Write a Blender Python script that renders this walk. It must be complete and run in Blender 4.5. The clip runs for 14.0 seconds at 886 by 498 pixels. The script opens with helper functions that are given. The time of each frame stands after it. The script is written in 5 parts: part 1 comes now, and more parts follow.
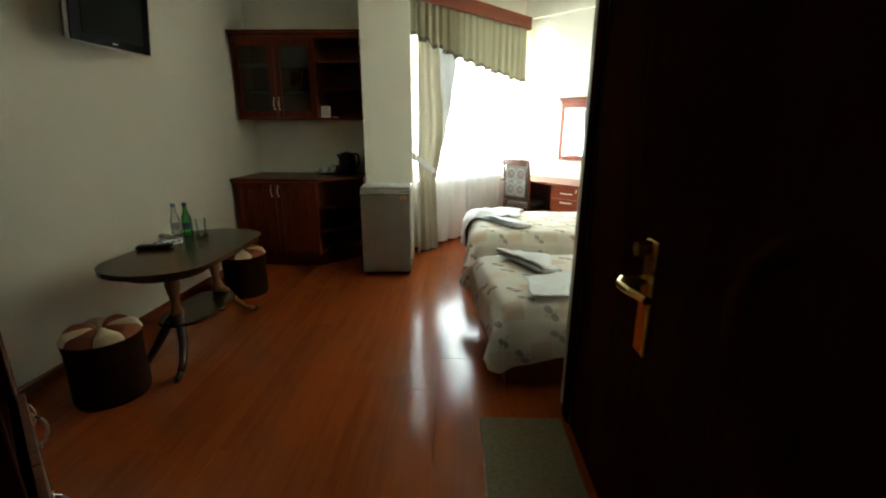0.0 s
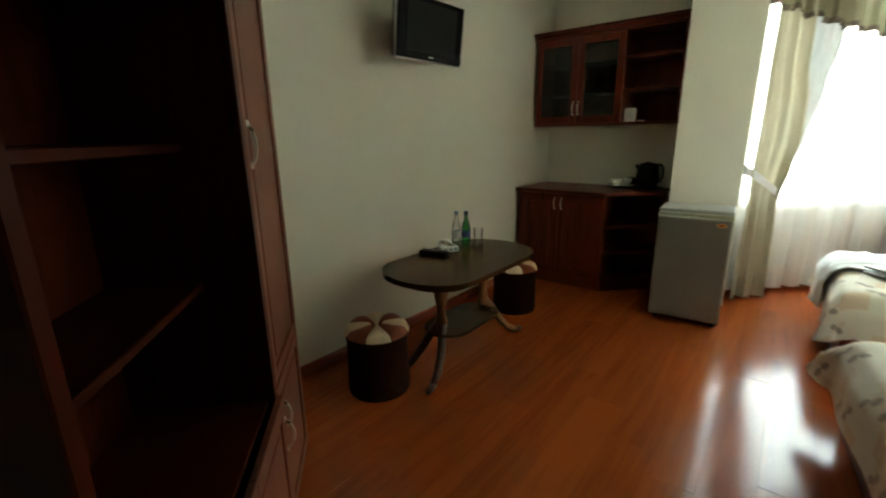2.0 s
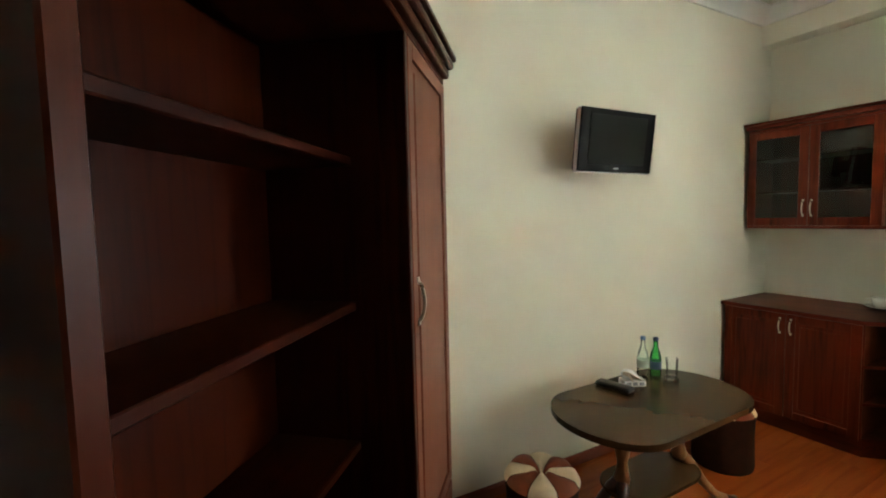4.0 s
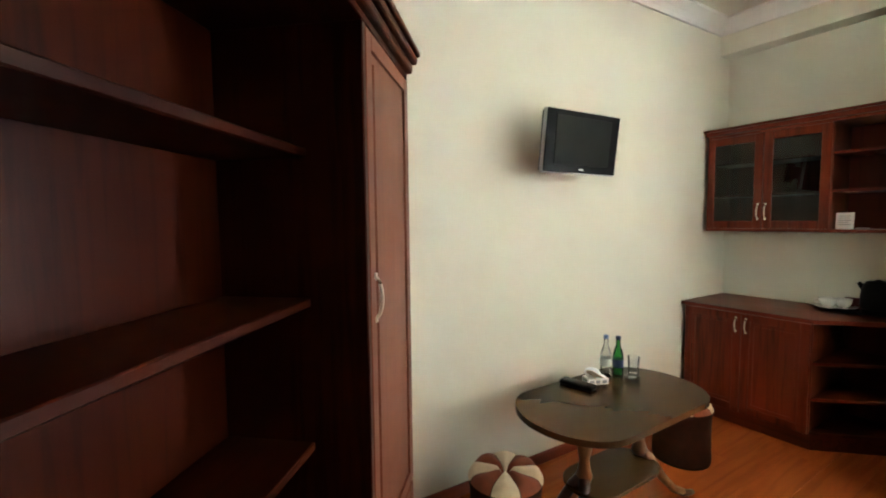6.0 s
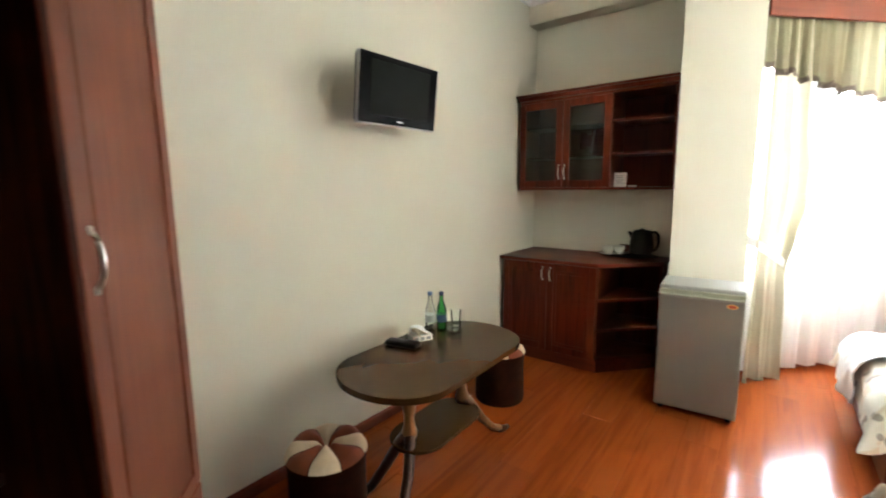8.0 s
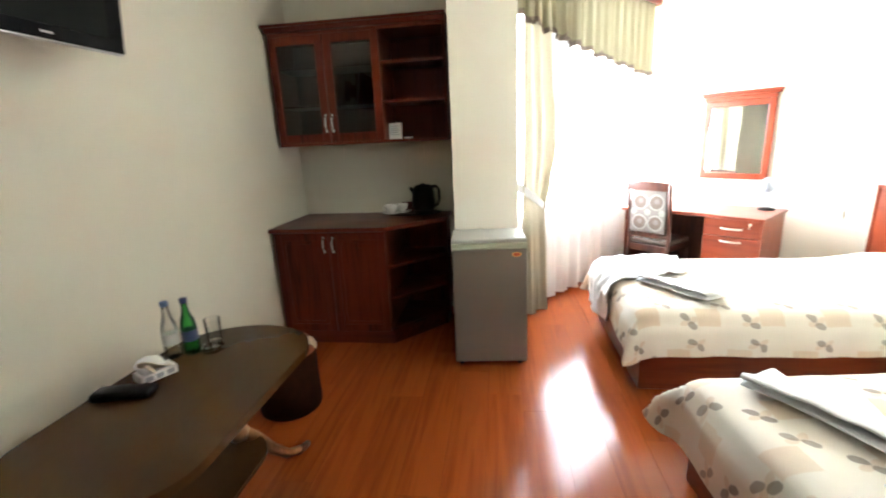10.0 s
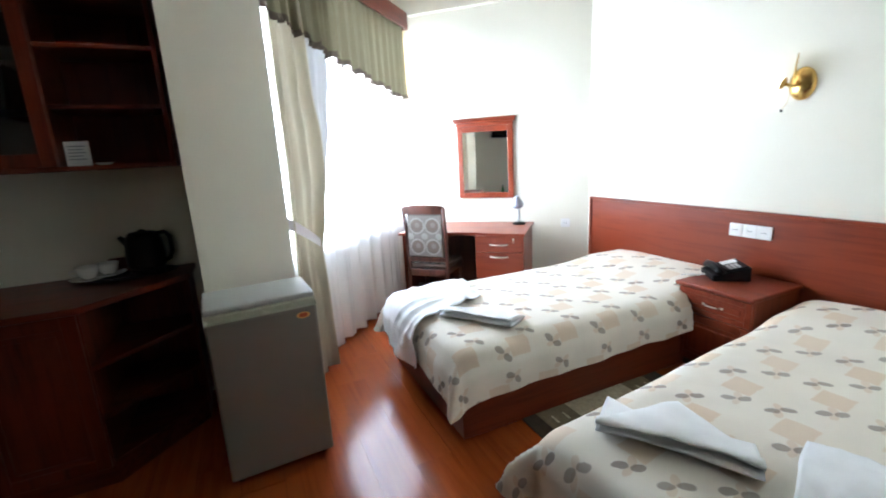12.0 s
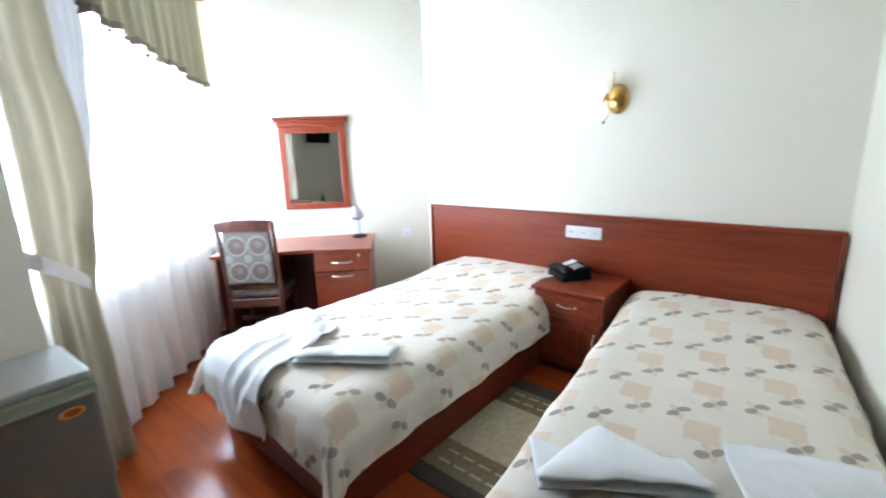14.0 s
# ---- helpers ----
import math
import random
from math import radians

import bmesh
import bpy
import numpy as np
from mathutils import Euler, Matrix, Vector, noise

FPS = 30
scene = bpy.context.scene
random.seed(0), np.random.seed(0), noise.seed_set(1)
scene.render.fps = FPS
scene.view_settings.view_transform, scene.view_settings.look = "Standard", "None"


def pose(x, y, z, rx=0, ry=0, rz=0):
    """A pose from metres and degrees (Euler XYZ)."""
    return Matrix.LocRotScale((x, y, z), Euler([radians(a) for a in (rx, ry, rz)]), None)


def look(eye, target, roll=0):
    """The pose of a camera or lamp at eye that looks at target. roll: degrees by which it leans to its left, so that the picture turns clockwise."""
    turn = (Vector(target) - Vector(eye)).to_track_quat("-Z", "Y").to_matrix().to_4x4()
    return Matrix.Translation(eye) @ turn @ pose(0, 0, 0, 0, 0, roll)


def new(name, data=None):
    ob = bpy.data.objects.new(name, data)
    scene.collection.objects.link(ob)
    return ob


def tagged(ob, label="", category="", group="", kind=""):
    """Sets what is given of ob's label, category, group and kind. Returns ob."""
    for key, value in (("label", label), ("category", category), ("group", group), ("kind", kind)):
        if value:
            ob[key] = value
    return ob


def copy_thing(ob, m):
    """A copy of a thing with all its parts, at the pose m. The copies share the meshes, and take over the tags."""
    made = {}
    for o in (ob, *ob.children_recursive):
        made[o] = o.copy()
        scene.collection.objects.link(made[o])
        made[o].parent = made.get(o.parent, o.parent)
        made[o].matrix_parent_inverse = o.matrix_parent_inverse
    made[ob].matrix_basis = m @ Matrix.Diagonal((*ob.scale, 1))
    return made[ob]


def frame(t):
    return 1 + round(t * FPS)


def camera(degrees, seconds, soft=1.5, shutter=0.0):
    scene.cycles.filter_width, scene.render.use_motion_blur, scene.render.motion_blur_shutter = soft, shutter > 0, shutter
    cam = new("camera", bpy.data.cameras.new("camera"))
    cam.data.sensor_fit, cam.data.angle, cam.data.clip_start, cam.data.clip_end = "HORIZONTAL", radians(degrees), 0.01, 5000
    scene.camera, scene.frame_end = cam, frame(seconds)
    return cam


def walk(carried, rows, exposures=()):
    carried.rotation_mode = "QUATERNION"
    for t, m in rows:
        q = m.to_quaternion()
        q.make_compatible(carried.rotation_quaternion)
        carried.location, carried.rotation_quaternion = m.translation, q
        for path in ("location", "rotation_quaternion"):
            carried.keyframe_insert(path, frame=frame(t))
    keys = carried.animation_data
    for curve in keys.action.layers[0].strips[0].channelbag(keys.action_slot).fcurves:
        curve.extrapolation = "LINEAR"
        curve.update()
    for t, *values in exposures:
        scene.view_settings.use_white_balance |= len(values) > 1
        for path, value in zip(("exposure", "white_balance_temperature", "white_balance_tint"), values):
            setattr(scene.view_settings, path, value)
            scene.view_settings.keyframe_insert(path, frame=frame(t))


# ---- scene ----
cam = camera(91.6, 14.0, soft=1.9, shutter=0.5)
PATH = [
    (0, (0.296, 0.775, 1.395), (0.241, 2.699, 0.854), 0.2),
    (0.5, (0.288, 0.941, 1.387), (0.052, 2.853, 0.851), 0.4),
    (1, (0.212, 1.065, 1.403), (-0.361, 2.9, 0.853), -0.4),
    (1.5, (0.18, 1.198, 1.378), (-0.777, 2.866, 0.83), -0.6),
    (2, (0.13, 1.283, 1.391), (-1.082, 2.792, 0.885), -0.8),
    (2.5, (0.061, 1.37, 1.42), (-1.3, 2.774, 1.002), -0.6),
    (3, (-0.039, 1.445, 1.51), (-1.586, 2.689, 1.265), -2.5),
    (3.5, (-0.029, 1.42, 1.6), (-1.777, 2.382, 1.46), -1.3),
    (6, (-0.019, 1.464, 1.582), (-1.705, 2.532, 1.449), -0.6),
    (6.5, (-0.01, 1.491, 1.563), (-1.614, 2.673, 1.39), -0.4),
    (7, (-0.012, 1.511, 1.541), (-1.496, 2.837, 1.339), -1.1),
    (9.5, (-0.218, 2.063, 1.478), (-0.766, 3.938, 1.05), -1.0),
    (10, (-0.287, 2.162, 1.467), (-0.553, 4.084, 0.978), -2.7),
    (10.5, (-0.301, 2.298, 1.457), (-0.31, 4.243, 0.989), -2.3),
    (11, (-0.285, 2.492, 1.481), (-0.026, 4.429, 1.054), -2.4),
    (11.5, (-0.27, 2.634, 1.479), (0.248, 4.511, 1.024), -1.4),
    (12, (-0.363, 2.765, 1.465), (0.44, 4.544, 1.028), -3.1),
    (12.5, (-0.397, 2.885, 1.467), (0.542, 4.593, 1.017), -1.6),
    (13, (-0.334, 3.05, 1.449), (0.742, 4.681, 1.02), -2.2),
    (13.5, (-0.305, 3.175, 1.429), (0.944, 4.671, 0.981), -2.1),
    (14, (-0.33, 3.254, 1.443), (1.153, 4.523, 1.006), -1.9),
]
walk(cam, [(t, look(eye, target, roll)) for t, eye, target, roll in PATH],
     exposures=[(0.0, -0.22, 6500, -7), (1.0, -0.1, 6500, -7), (2.0, 0.08, 6500, -10), (2.5, 0.25, 6500, -10), (3.0, 0.75, 6450, -8), (3.7, 1.12, 6300, -3), (5.8, 1.78, 6050, 3), (7.2, 1.68, 6050, 5),
                (9.3, 1.40, 6150, 9), (10.0, 1.25, 6150, 9), (10.5, 0.75, 6000, 9), (11.0, 0.42, 5750, 9), (12.0, -0.08, 5480, 8), (14.0, -0.08, 5400, 8)])

# ---- world, sun, window light, exposure ----
world = bpy.data.worlds.new("world")
scene.world = world
world.use_nodes = True
wn = world.node_tree
sky = wn.nodes.new("ShaderNodeTexSky")
sky.sky_type, sky.sun_disc = "NISHITA", False
sky.sun_elevation, sky.sun_rotation = radians(48), radians(200)
wn.nodes["Background"].inputs["Strength"].default_value = 0.15
wn.links.new(sky.outputs[0], wn.nodes["Background"].inputs["Color"])

# the plan: the window wall runs along WD, the mirror wall along MD, both turned against the rest
WD, MD = Vector((0.688, 0.725, 0)), Vector((-0.725, 0.688, 0))
WIN_IN = Vector((0.725, -0.688, 0))     # into the room from the window wall
MIR_IN = Vector((-0.688, -0.725, 0))    # into the room from the mirror wall
C_MIR = Vector((2.64, 5.95, 0))         # corner of headboard wall and mirror wall
RAIL_END = Vector((1.24, 6.94, 0))      # end of the curtain rail
CEIL = 3.22


def at_mirror(s, off, z):
    """A place s along the mirror wall from its corner, off in front of it."""
    return C_MIR + MD * s + MIR_IN * off + Vector((0, 0, z))


def at_window(s, off, z):
    """A place s along the curtain line from the rail's end (negative: towards the pillar), off into the room."""
    return RAIL_END + WD * s + WIN_IN * off + Vector((0, 0, z))


WIN_MID = at_window(-0.93, -0.16, 1.70)
area = bpy.data.lights.new("window_light", "AREA")
area.shape, area.size, area.size_y, area.energy, area.color = "RECTANGLE", 2.14, 1.70, 352, (0.95, 0.98, 1.0)
area.spread = radians(135)
lamp = new("window_light", area)
lamp.matrix_world = look(WIN_MID, WIN_MID + WIN_IN)


# ---- materials ----
def mat(name, color, rough=0.5, metal=0.0, vary=0.12, scale=6.0, bump=0.0, bscale=60.0, stretch=(1, 1, 1), **extra):
    """A surface with two scales of colour change and a fine relief."""
    m = bpy.data.materials.new(name)
    m.use_nodes = True
    nt = m.node_tree
    b = nt.nodes["Principled BSDF"]
    tc = nt.nodes.new("ShaderNodeTexCoord")
    mp = nt.nodes.new("ShaderNodeMapping")
    mp.inputs["Scale"].default_value = stretch
    nt.links.new(tc.outputs["Object"], mp.inputs[0])
    n1 = nt.nodes.new("ShaderNodeTexNoise")
    n1.inputs["Scale"].default_value, n1.inputs["Detail"].default_value = scale, 5
    n2 = nt.nodes.new("ShaderNodeTexNoise")
    n2.inputs["Scale"].default_value, n2.inputs["Detail"].default_value = bscale, 3
    for n in (n1, n2):
        nt.links.new(mp.outputs[0], n.inputs["Vector"])
    add = nt.nodes.new("ShaderNodeMath")
    add.operation = "MULTIPLY_ADD"
    nt.links.new(n2.outputs[0], add.inputs[0])
    add.inputs[1].default_value = 0.4
    nt.links.new(n1.outputs[0], add.inputs[2])
    ramp = nt.nodes.new("ShaderNodeValToRGB")
    lo, hi = ramp.color_ramp.elements
    lo.position, hi.position = 0.35, 1.0
    lo.color = [max(0, c * (1 - vary)) for c in color] + [1]
    hi.color = [min(1, c * (1 + vary)) for c in color] + [1]
    nt.links.new(add.outputs[0], ramp.inputs[0])
    nt.links.new(ramp.outputs[0], b.inputs["Base Color"])
    b.inputs["Roughness"].default_value, b.inputs["Metallic"].default_value = rough, metal
    rr = nt.nodes.new("ShaderNodeMapRange")
    rr.inputs["To Min"].default_value, rr.inputs["To Max"].default_value = max(0.02, rough * 0.85), min(1, rough * 1.2)
    nt.links.new(n1.outputs[0], rr.inputs[0])
    nt.links.new(rr.outputs[0], b.inputs["Roughness"])
    if bump:
        bn = nt.nodes.new("ShaderNodeBump")
        bn.inputs["Strength"].default_value, bn.inputs["Distance"].default_value = bump, min(0.004, 0.22 / bscale)
        nt.links.new(n2.outputs[0], bn.inputs["Height"])
        nt.links.new(bn.outputs[0], b.inputs["Normal"])
    for k, v in extra.items():
        b.inputs[k.replace("_", " ")].default_value = v
    return m


def wood(name, dark, light, rough=0.3, axis=2, fine=45.0, tones=0.0, coat=0.0, spec=0.5):
    """Veneer with grain along an axis; tones: change of tone from piece to piece."""
    m = mat(name, light, rough)
    nt = m.node_tree
    b = nt.nodes["Principled BSDF"]
    tc = nt.nodes.new("ShaderNodeTexCoord")
    mp = nt.nodes.new("ShaderNodeMapping")
    mp.inputs["Scale"].default_value = [0.06 if i == axis else 1.0 for i in range(3)]
    info = nt.nodes.new("ShaderNodeObjectInfo")
    shift = nt.nodes.new("ShaderNodeVectorMath")
    shift.operation = "MULTIPLY_ADD"
    shift.inputs[1].default_value = (9.0, 9.0, 9.0)
    nt.links.new(info.outputs["Random"], shift.inputs[0])
    nt.links.new(tc.outputs["Object"], shift.inputs[2])
    nt.links.new(shift.outputs[0], mp.inputs[0])
    g = nt.nodes.new("ShaderNodeTexNoise")
    g.inputs["Scale"].default_value, g.inputs["Detail"].default_value, g.inputs["Distortion"].default_value = fine, 6, 0.6
    nt.links.new(mp.outputs[0], g.inputs["Vector"])
    g2 = nt.nodes.new("ShaderNodeTexNoise")
    g2.inputs["Scale"].default_value, g2.inputs["Detail"].default_value = fine * 0.15, 3
    nt.links.new(mp.outputs[0], g2.inputs["Vector"])
    mx = nt.nodes.new("ShaderNodeMath")
    mx.operation = "MULTIPLY_ADD"
    nt.links.new(g2.outputs[0], mx.inputs[0])
    mx.inputs[1].default_value = 0.9
    nt.links.new(g.outputs[0], mx.inputs[2])
    ramp = nt.nodes.new("ShaderNodeValToRGB")
    lo, hi = ramp.color_ramp.elements
    lo.position, hi.position, lo.color, hi.color = 0.7, 1.2, (*dark, 1), (*light, 1)
    nt.links.new(mx.outputs[0], ramp.inputs[0])
    hs = nt.nodes.new("ShaderNodeHueSaturation")
    tone = nt.nodes.new("ShaderNodeMapRange")
    tone.inputs["To Min"].default_value, tone.inputs["To Max"].default_value = 1 - tones, 1 + tones
    nt.links.new(info.outputs["Random"], tone.inputs[0])
    nt.links.new(tone.outputs[0], hs.inputs["Value"])
    nt.links.new(ramp.outputs[0], hs.inputs["Color"])
    nt.links.new(hs.outputs[0], b.inputs["Base Color"])
    bn = nt.nodes.new("ShaderNodeBump")
    bn.inputs["Strength"].default_value, bn.inputs["Distance"].default_value = 0.12, 0.001
    nt.links.new(g.outputs[0], bn.inputs["Height"])
    nt.links.new(bn.outputs[0], b.inputs["Normal"])
    b.inputs["Coat Weight"].default_value = coat
    b.inputs["Specular IOR Level"].default_value = spec
    b.inputs["Coat Roughness"].default_value = 0.12
    return m


M_WALL = mat("cream_wall_paint", (0.765, 0.737, 0.628), 0.65, vary=0.025, scale=2.0, bump=0.25, bscale=90)
M_CEIL = mat("ceiling_paint", (0.80, 0.77, 0.68), 0.8, vary=0.02, scale=2.0, bump=0.1, bscale=120)
M_PLASTER = mat("white_plaster", (0.82, 0.81, 0.79), 0.7, vary=0.03, scale=5.0, bump=0.1)
M_FLOOR = wood("orange_laminate", (0.25, 0.049, 0.0098), (0.32, 0.068, 0.0136), 0.16, axis=1, fine=30, tones=0.06, spec=0.29)
M_SUB = mat("dark_joint", (0.12, 0.035, 0.012), 0.8)
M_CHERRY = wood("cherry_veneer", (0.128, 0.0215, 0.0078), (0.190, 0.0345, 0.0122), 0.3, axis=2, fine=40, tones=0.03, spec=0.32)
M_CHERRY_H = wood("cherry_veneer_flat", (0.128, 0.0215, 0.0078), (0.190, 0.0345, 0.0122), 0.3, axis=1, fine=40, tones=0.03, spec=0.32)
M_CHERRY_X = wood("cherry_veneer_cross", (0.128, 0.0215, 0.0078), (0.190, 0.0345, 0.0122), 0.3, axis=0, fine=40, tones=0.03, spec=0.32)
# wardrobe carcass and shelves: the shade inside is put into this darker colour
M_MAHOG_SHADED = wood("mahogany_veneer_shaded", (0.017, 0.0020, 0.0005), (0.040, 0.0056, 0.0013), 0.35, axis=2, fine=40, tones=0.03, spec=0.08)
M_MAHOG_SHADED_X = wood("mahogany_veneer_shaded_cross", (0.017, 0.0020, 0.0005), (0.040, 0.0056, 0.0013), 0.35, axis=0, fine=40, tones=0.03, spec=0.12)
# wardrobe doors: base colour lightened to carry the wall's glancing reflection
M_MAHOG_LIT = wood("mahogany_veneer_lit", (0.125, 0.032, 0.0125), (0.155, 0.042, 0.017), 0.5, axis=2, fine=40, tones=0.03, spec=0.5)
# cherry darkened to hold the shade of the kitchen corner and desk kneehole
M_CHERRY_SHADED = wood("cherry_veneer_shaded", (0.062, 0.0078, 0.0024), (0.135, 0.0195, 0.0060), 0.32, axis=2, fine=40, tones=0.03, spec=0.2)
M_CHERRY_SHADED_X = wood("cherry_veneer_shaded_cross", (0.062, 0.0078, 0.0024), (0.135, 0.0195, 0.0060), 0.32, axis=0, fine=40, tones=0.03, spec=0.25)
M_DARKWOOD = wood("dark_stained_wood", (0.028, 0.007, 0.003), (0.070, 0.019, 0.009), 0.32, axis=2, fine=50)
M_TABLE = mat("brown_lacquered_top", (0.058, 0.024, 0.0072), 0.24, vary=0.06, scale=14.0, bscale=90, stretch=(1, 0.2, 1), Specular_IOR_Level=0.16)
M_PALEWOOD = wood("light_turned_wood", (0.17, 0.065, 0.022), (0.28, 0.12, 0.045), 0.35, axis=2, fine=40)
M_DOOR = wood("dark_mahogany", (0.019, 0.0046, 0.0022), (0.036, 0.0085, 0.0040), 0.65, axis=2, fine=45, spec=0.0)
M_BRASS = mat("polished_brass", (0.66, 0.43, 0.14), 0.24, 1.0, vary=0.08, scale=30)
M_STEEL = mat("satin_nickel", (0.62, 0.60, 0.56), 0.28, 1.0, vary=0.06, scale=30)
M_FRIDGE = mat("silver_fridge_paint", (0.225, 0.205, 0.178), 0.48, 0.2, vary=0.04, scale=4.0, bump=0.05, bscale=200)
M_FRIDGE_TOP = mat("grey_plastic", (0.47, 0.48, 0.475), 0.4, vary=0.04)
M_FRIDGE_GRIP = mat("olive_grey_plastic", (0.42, 0.43, 0.33), 0.35, vary=0.05)
M_BLACK = mat("black_plastic", (0.010, 0.010, 0.011), 0.35, vary=0.2, Specular_IOR_Level=0.10)
M_BLACKGLASS = mat("dark_screen", (0.013, 0.014, 0.013), 0.4, vary=0.1, Specular_IOR_Level=0.04)
M_PIANO = mat("gloss_black_plastic", (0.003, 0.003, 0.004), 0.22, vary=0.1, Specular_IOR_Level=0.03)
M_SILVER = mat("silver_plastic", (0.55, 0.55, 0.56), 0.3, 0.4, vary=0.04)
M_WHITEPL = mat("white_plastic", (0.82, 0.82, 0.80), 0.35, vary=0.03)
M_CHINA = mat("white_china", (0.85, 0.84, 0.80), 0.12, vary=0.03)
M_PAPER = mat("white_paper", (0.84, 0.84, 0.84), 0.75, vary=0.04)
M_TISSUE = mat("cream_tissue_paper", (0.74, 0.64, 0.50), 0.9, vary=0.06)
M_INK = mat("grey_print", (0.30, 0.32, 0.36), 0.8)
M_TOWEL = mat("white_terry", (0.88, 0.90, 0.93), 0.95, vary=0.05, scale=14, bump=0.35, bscale=420)
M_ORANGE = mat("orange_sticker", (0.85, 0.42, 0.12), 0.4, vary=0.1)
M_RED = mat("red_print", (0.55, 0.10, 0.03), 0.4, vary=0.1)
M_CAPBLUE = mat("pale_blue_cap", (0.16, 0.26, 0.50), 0.4, vary=0.1)
M_CARTON = mat("dark_red_carton", (0.10, 0.016, 0.014), 0.5, vary=0.15)
M_BLUE = mat("navy_label", (0.03, 0.05, 0.14), 0.4, vary=0.2)
M_MIRROR = mat("mirror_silver", (0.92, 0.93, 0.92), 0.015, 1.0, vary=0.0)
M_DRAPE = mat("olive_satin_drape", (0.44, 0.43, 0.29), 0.5, vary=0.08, scale=3, bump=0.3, bscale=300, stretch=(1, 1, 0.1))
M_LINING = mat("white_tieback", (0.75, 0.73, 0.76), 0.6, vary=0.05)
M_VELVET_R = mat("rust_plush", (0.20, 0.042, 0.012), 0.9, vary=0.25, scale=20, bump=0.6, bscale=300, Sheen_Weight=0.1)
M_VELVET_C = mat("cream_plush", (0.66, 0.52, 0.36), 0.9, vary=0.12, scale=20, bump=0.6, bscale=300, Sheen_Weight=0.1)
M_VELVET_D = mat("dark_brown_plush", (0.028, 0.0072, 0.003), 0.9, vary=0.35, scale=20, bump=0.6, bscale=300, Specular_IOR_Level=0.1)
M_RUG1 = mat("dark_brown_pile", (0.055, 0.042, 0.030), 1.0, vary=0.35, scale=40, bump=1.0, bscale=500)
M_RUG2 = mat("olive_pile", (0.20, 0.16, 0.095), 1.0, vary=0.3, scale=40, bump=1.0, bscale=500)
M_RUG3 = mat("beige_pile", (0.52, 0.45, 0.31), 1.0, vary=0.25, scale=40, bump=1.0, bscale=500)
M_MAT = mat("olive_door_mat", (0.23, 0.19, 0.11), 1.0, vary=0.3, scale=60, bump=1.0, bscale=600)


def glass(name, color, rough=0.02):
    m = mat(name, color, rough, vary=0.0)
    b = m.node_tree.nodes["Principled BSDF"]
    for l in list(b.inputs["Base Color"].links):
        m.node_tree.links.remove(l)
    b.inputs["Base Color"].default_value = (*color, 1)
    b.inputs["Transmission Weight"].default_value = 1.0
    b.inputs["IOR"].default_value = 1.45
    return m


M_CLEAR = glass("clear_glass", (0.97, 0.98, 0.98))
M_GREEN = glass("green_bottle_glass", (0.05, 0.42, 0.10))
M_SMOKE = glass("smoked_cabinet_glass", (0.45, 0.47, 0.44), 0.05)


def thin_glass(name, color, gloss, rough=0.03):
    """Thin clear sheet: mostly seen through, with a mirror film."""
    m = bpy.data.materials.new(name)
    m.use_nodes = True
    nt = m.node_tree
    tp = nt.nodes.new("ShaderNodeBsdfTransparent")
    tp.inputs[0].default_value = (*color, 1)
    gl = nt.nodes.new("ShaderNodeBsdfGlossy")
    gl.inputs["Roughness"].default_value = rough
    lw = nt.nodes.new("ShaderNodeFresnel")
    mul = nt.nodes.new("ShaderNodeMath")
    mul.operation, mul.use_clamp = "MULTIPLY", True
    nt.links.new(lw.outputs[0], mul.inputs[0])
    mul.inputs[1].default_value = gloss
    mx = nt.nodes.new("ShaderNodeMixShader")
    nt.links.new(mul.outputs[0], mx.inputs[0])
    nt.links.new(tp.outputs[0], mx.inputs[1])
    nt.links.new(gl.outputs[0], mx.inputs[2])
    nt.links.new(mx.outputs[0], nt.nodes["Material Output"].inputs[0])
    return m


M_TUMBLER = thin_glass("thin_clear_glass", (0.95, 0.965, 0.965), 0.9)
M_GREEN_T = thin_glass("thin_green_glass", (0.30, 0.80, 0.36), 1.2)
M_PANE = thin_glass("smoked_pane", (0.24, 0.25, 0.22), 1.2, 0.0)


def sheer_cloth(name, color, clear, through_light):
    """Thin cloth: partly open weave, partly lit from behind."""
    m = bpy.data.materials.new(name)
    m.use_nodes = True
    nt = m.node_tree
    b = nt.nodes["Principled BSDF"]
    b.inputs["Base Color"].default_value, b.inputs["Roughness"].default_value = (*color, 1), 0.8
    tl = nt.nodes.new("ShaderNodeBsdfTranslucent")
    tl.inputs[0].default_value = (*color, 1)
    tp = nt.nodes.new("ShaderNodeBsdfTransparent")
    m1, m2 = nt.nodes.new("ShaderNodeMixShader"), nt.nodes.new("ShaderNodeMixShader")
    tc = nt.nodes.new("ShaderNodeTexCoord")
    nz = nt.nodes.new("ShaderNodeTexNoise")
    nz.inputs["Scale"].default_value = 180
    nt.links.new(tc.outputs["Object"], nz.inputs["Vector"])
    mr = nt.nodes.new("ShaderNodeMapRange")
    mr.inputs["To Min"].default_value, mr.inputs["To Max"].default_value = clear * 0.7, clear * 1.3
    nt.links.new(nz.outputs[0], mr.inputs[0])
    m1.inputs[0].default_value = through_light
    nt.links.new(b.outputs[0], m1.inputs[1])
    nt.links.new(tl.outputs[0], m1.inputs[2])
    nt.links.new(mr.outputs[0], m2.inputs[0])
    nt.links.new(m1.outputs[0], m2.inputs[1])
    nt.links.new(tp.outputs[0], m2.inputs[2])
    nt.links.new(m2.outputs[0], nt.nodes["Material Output"].inputs[0])
    return m


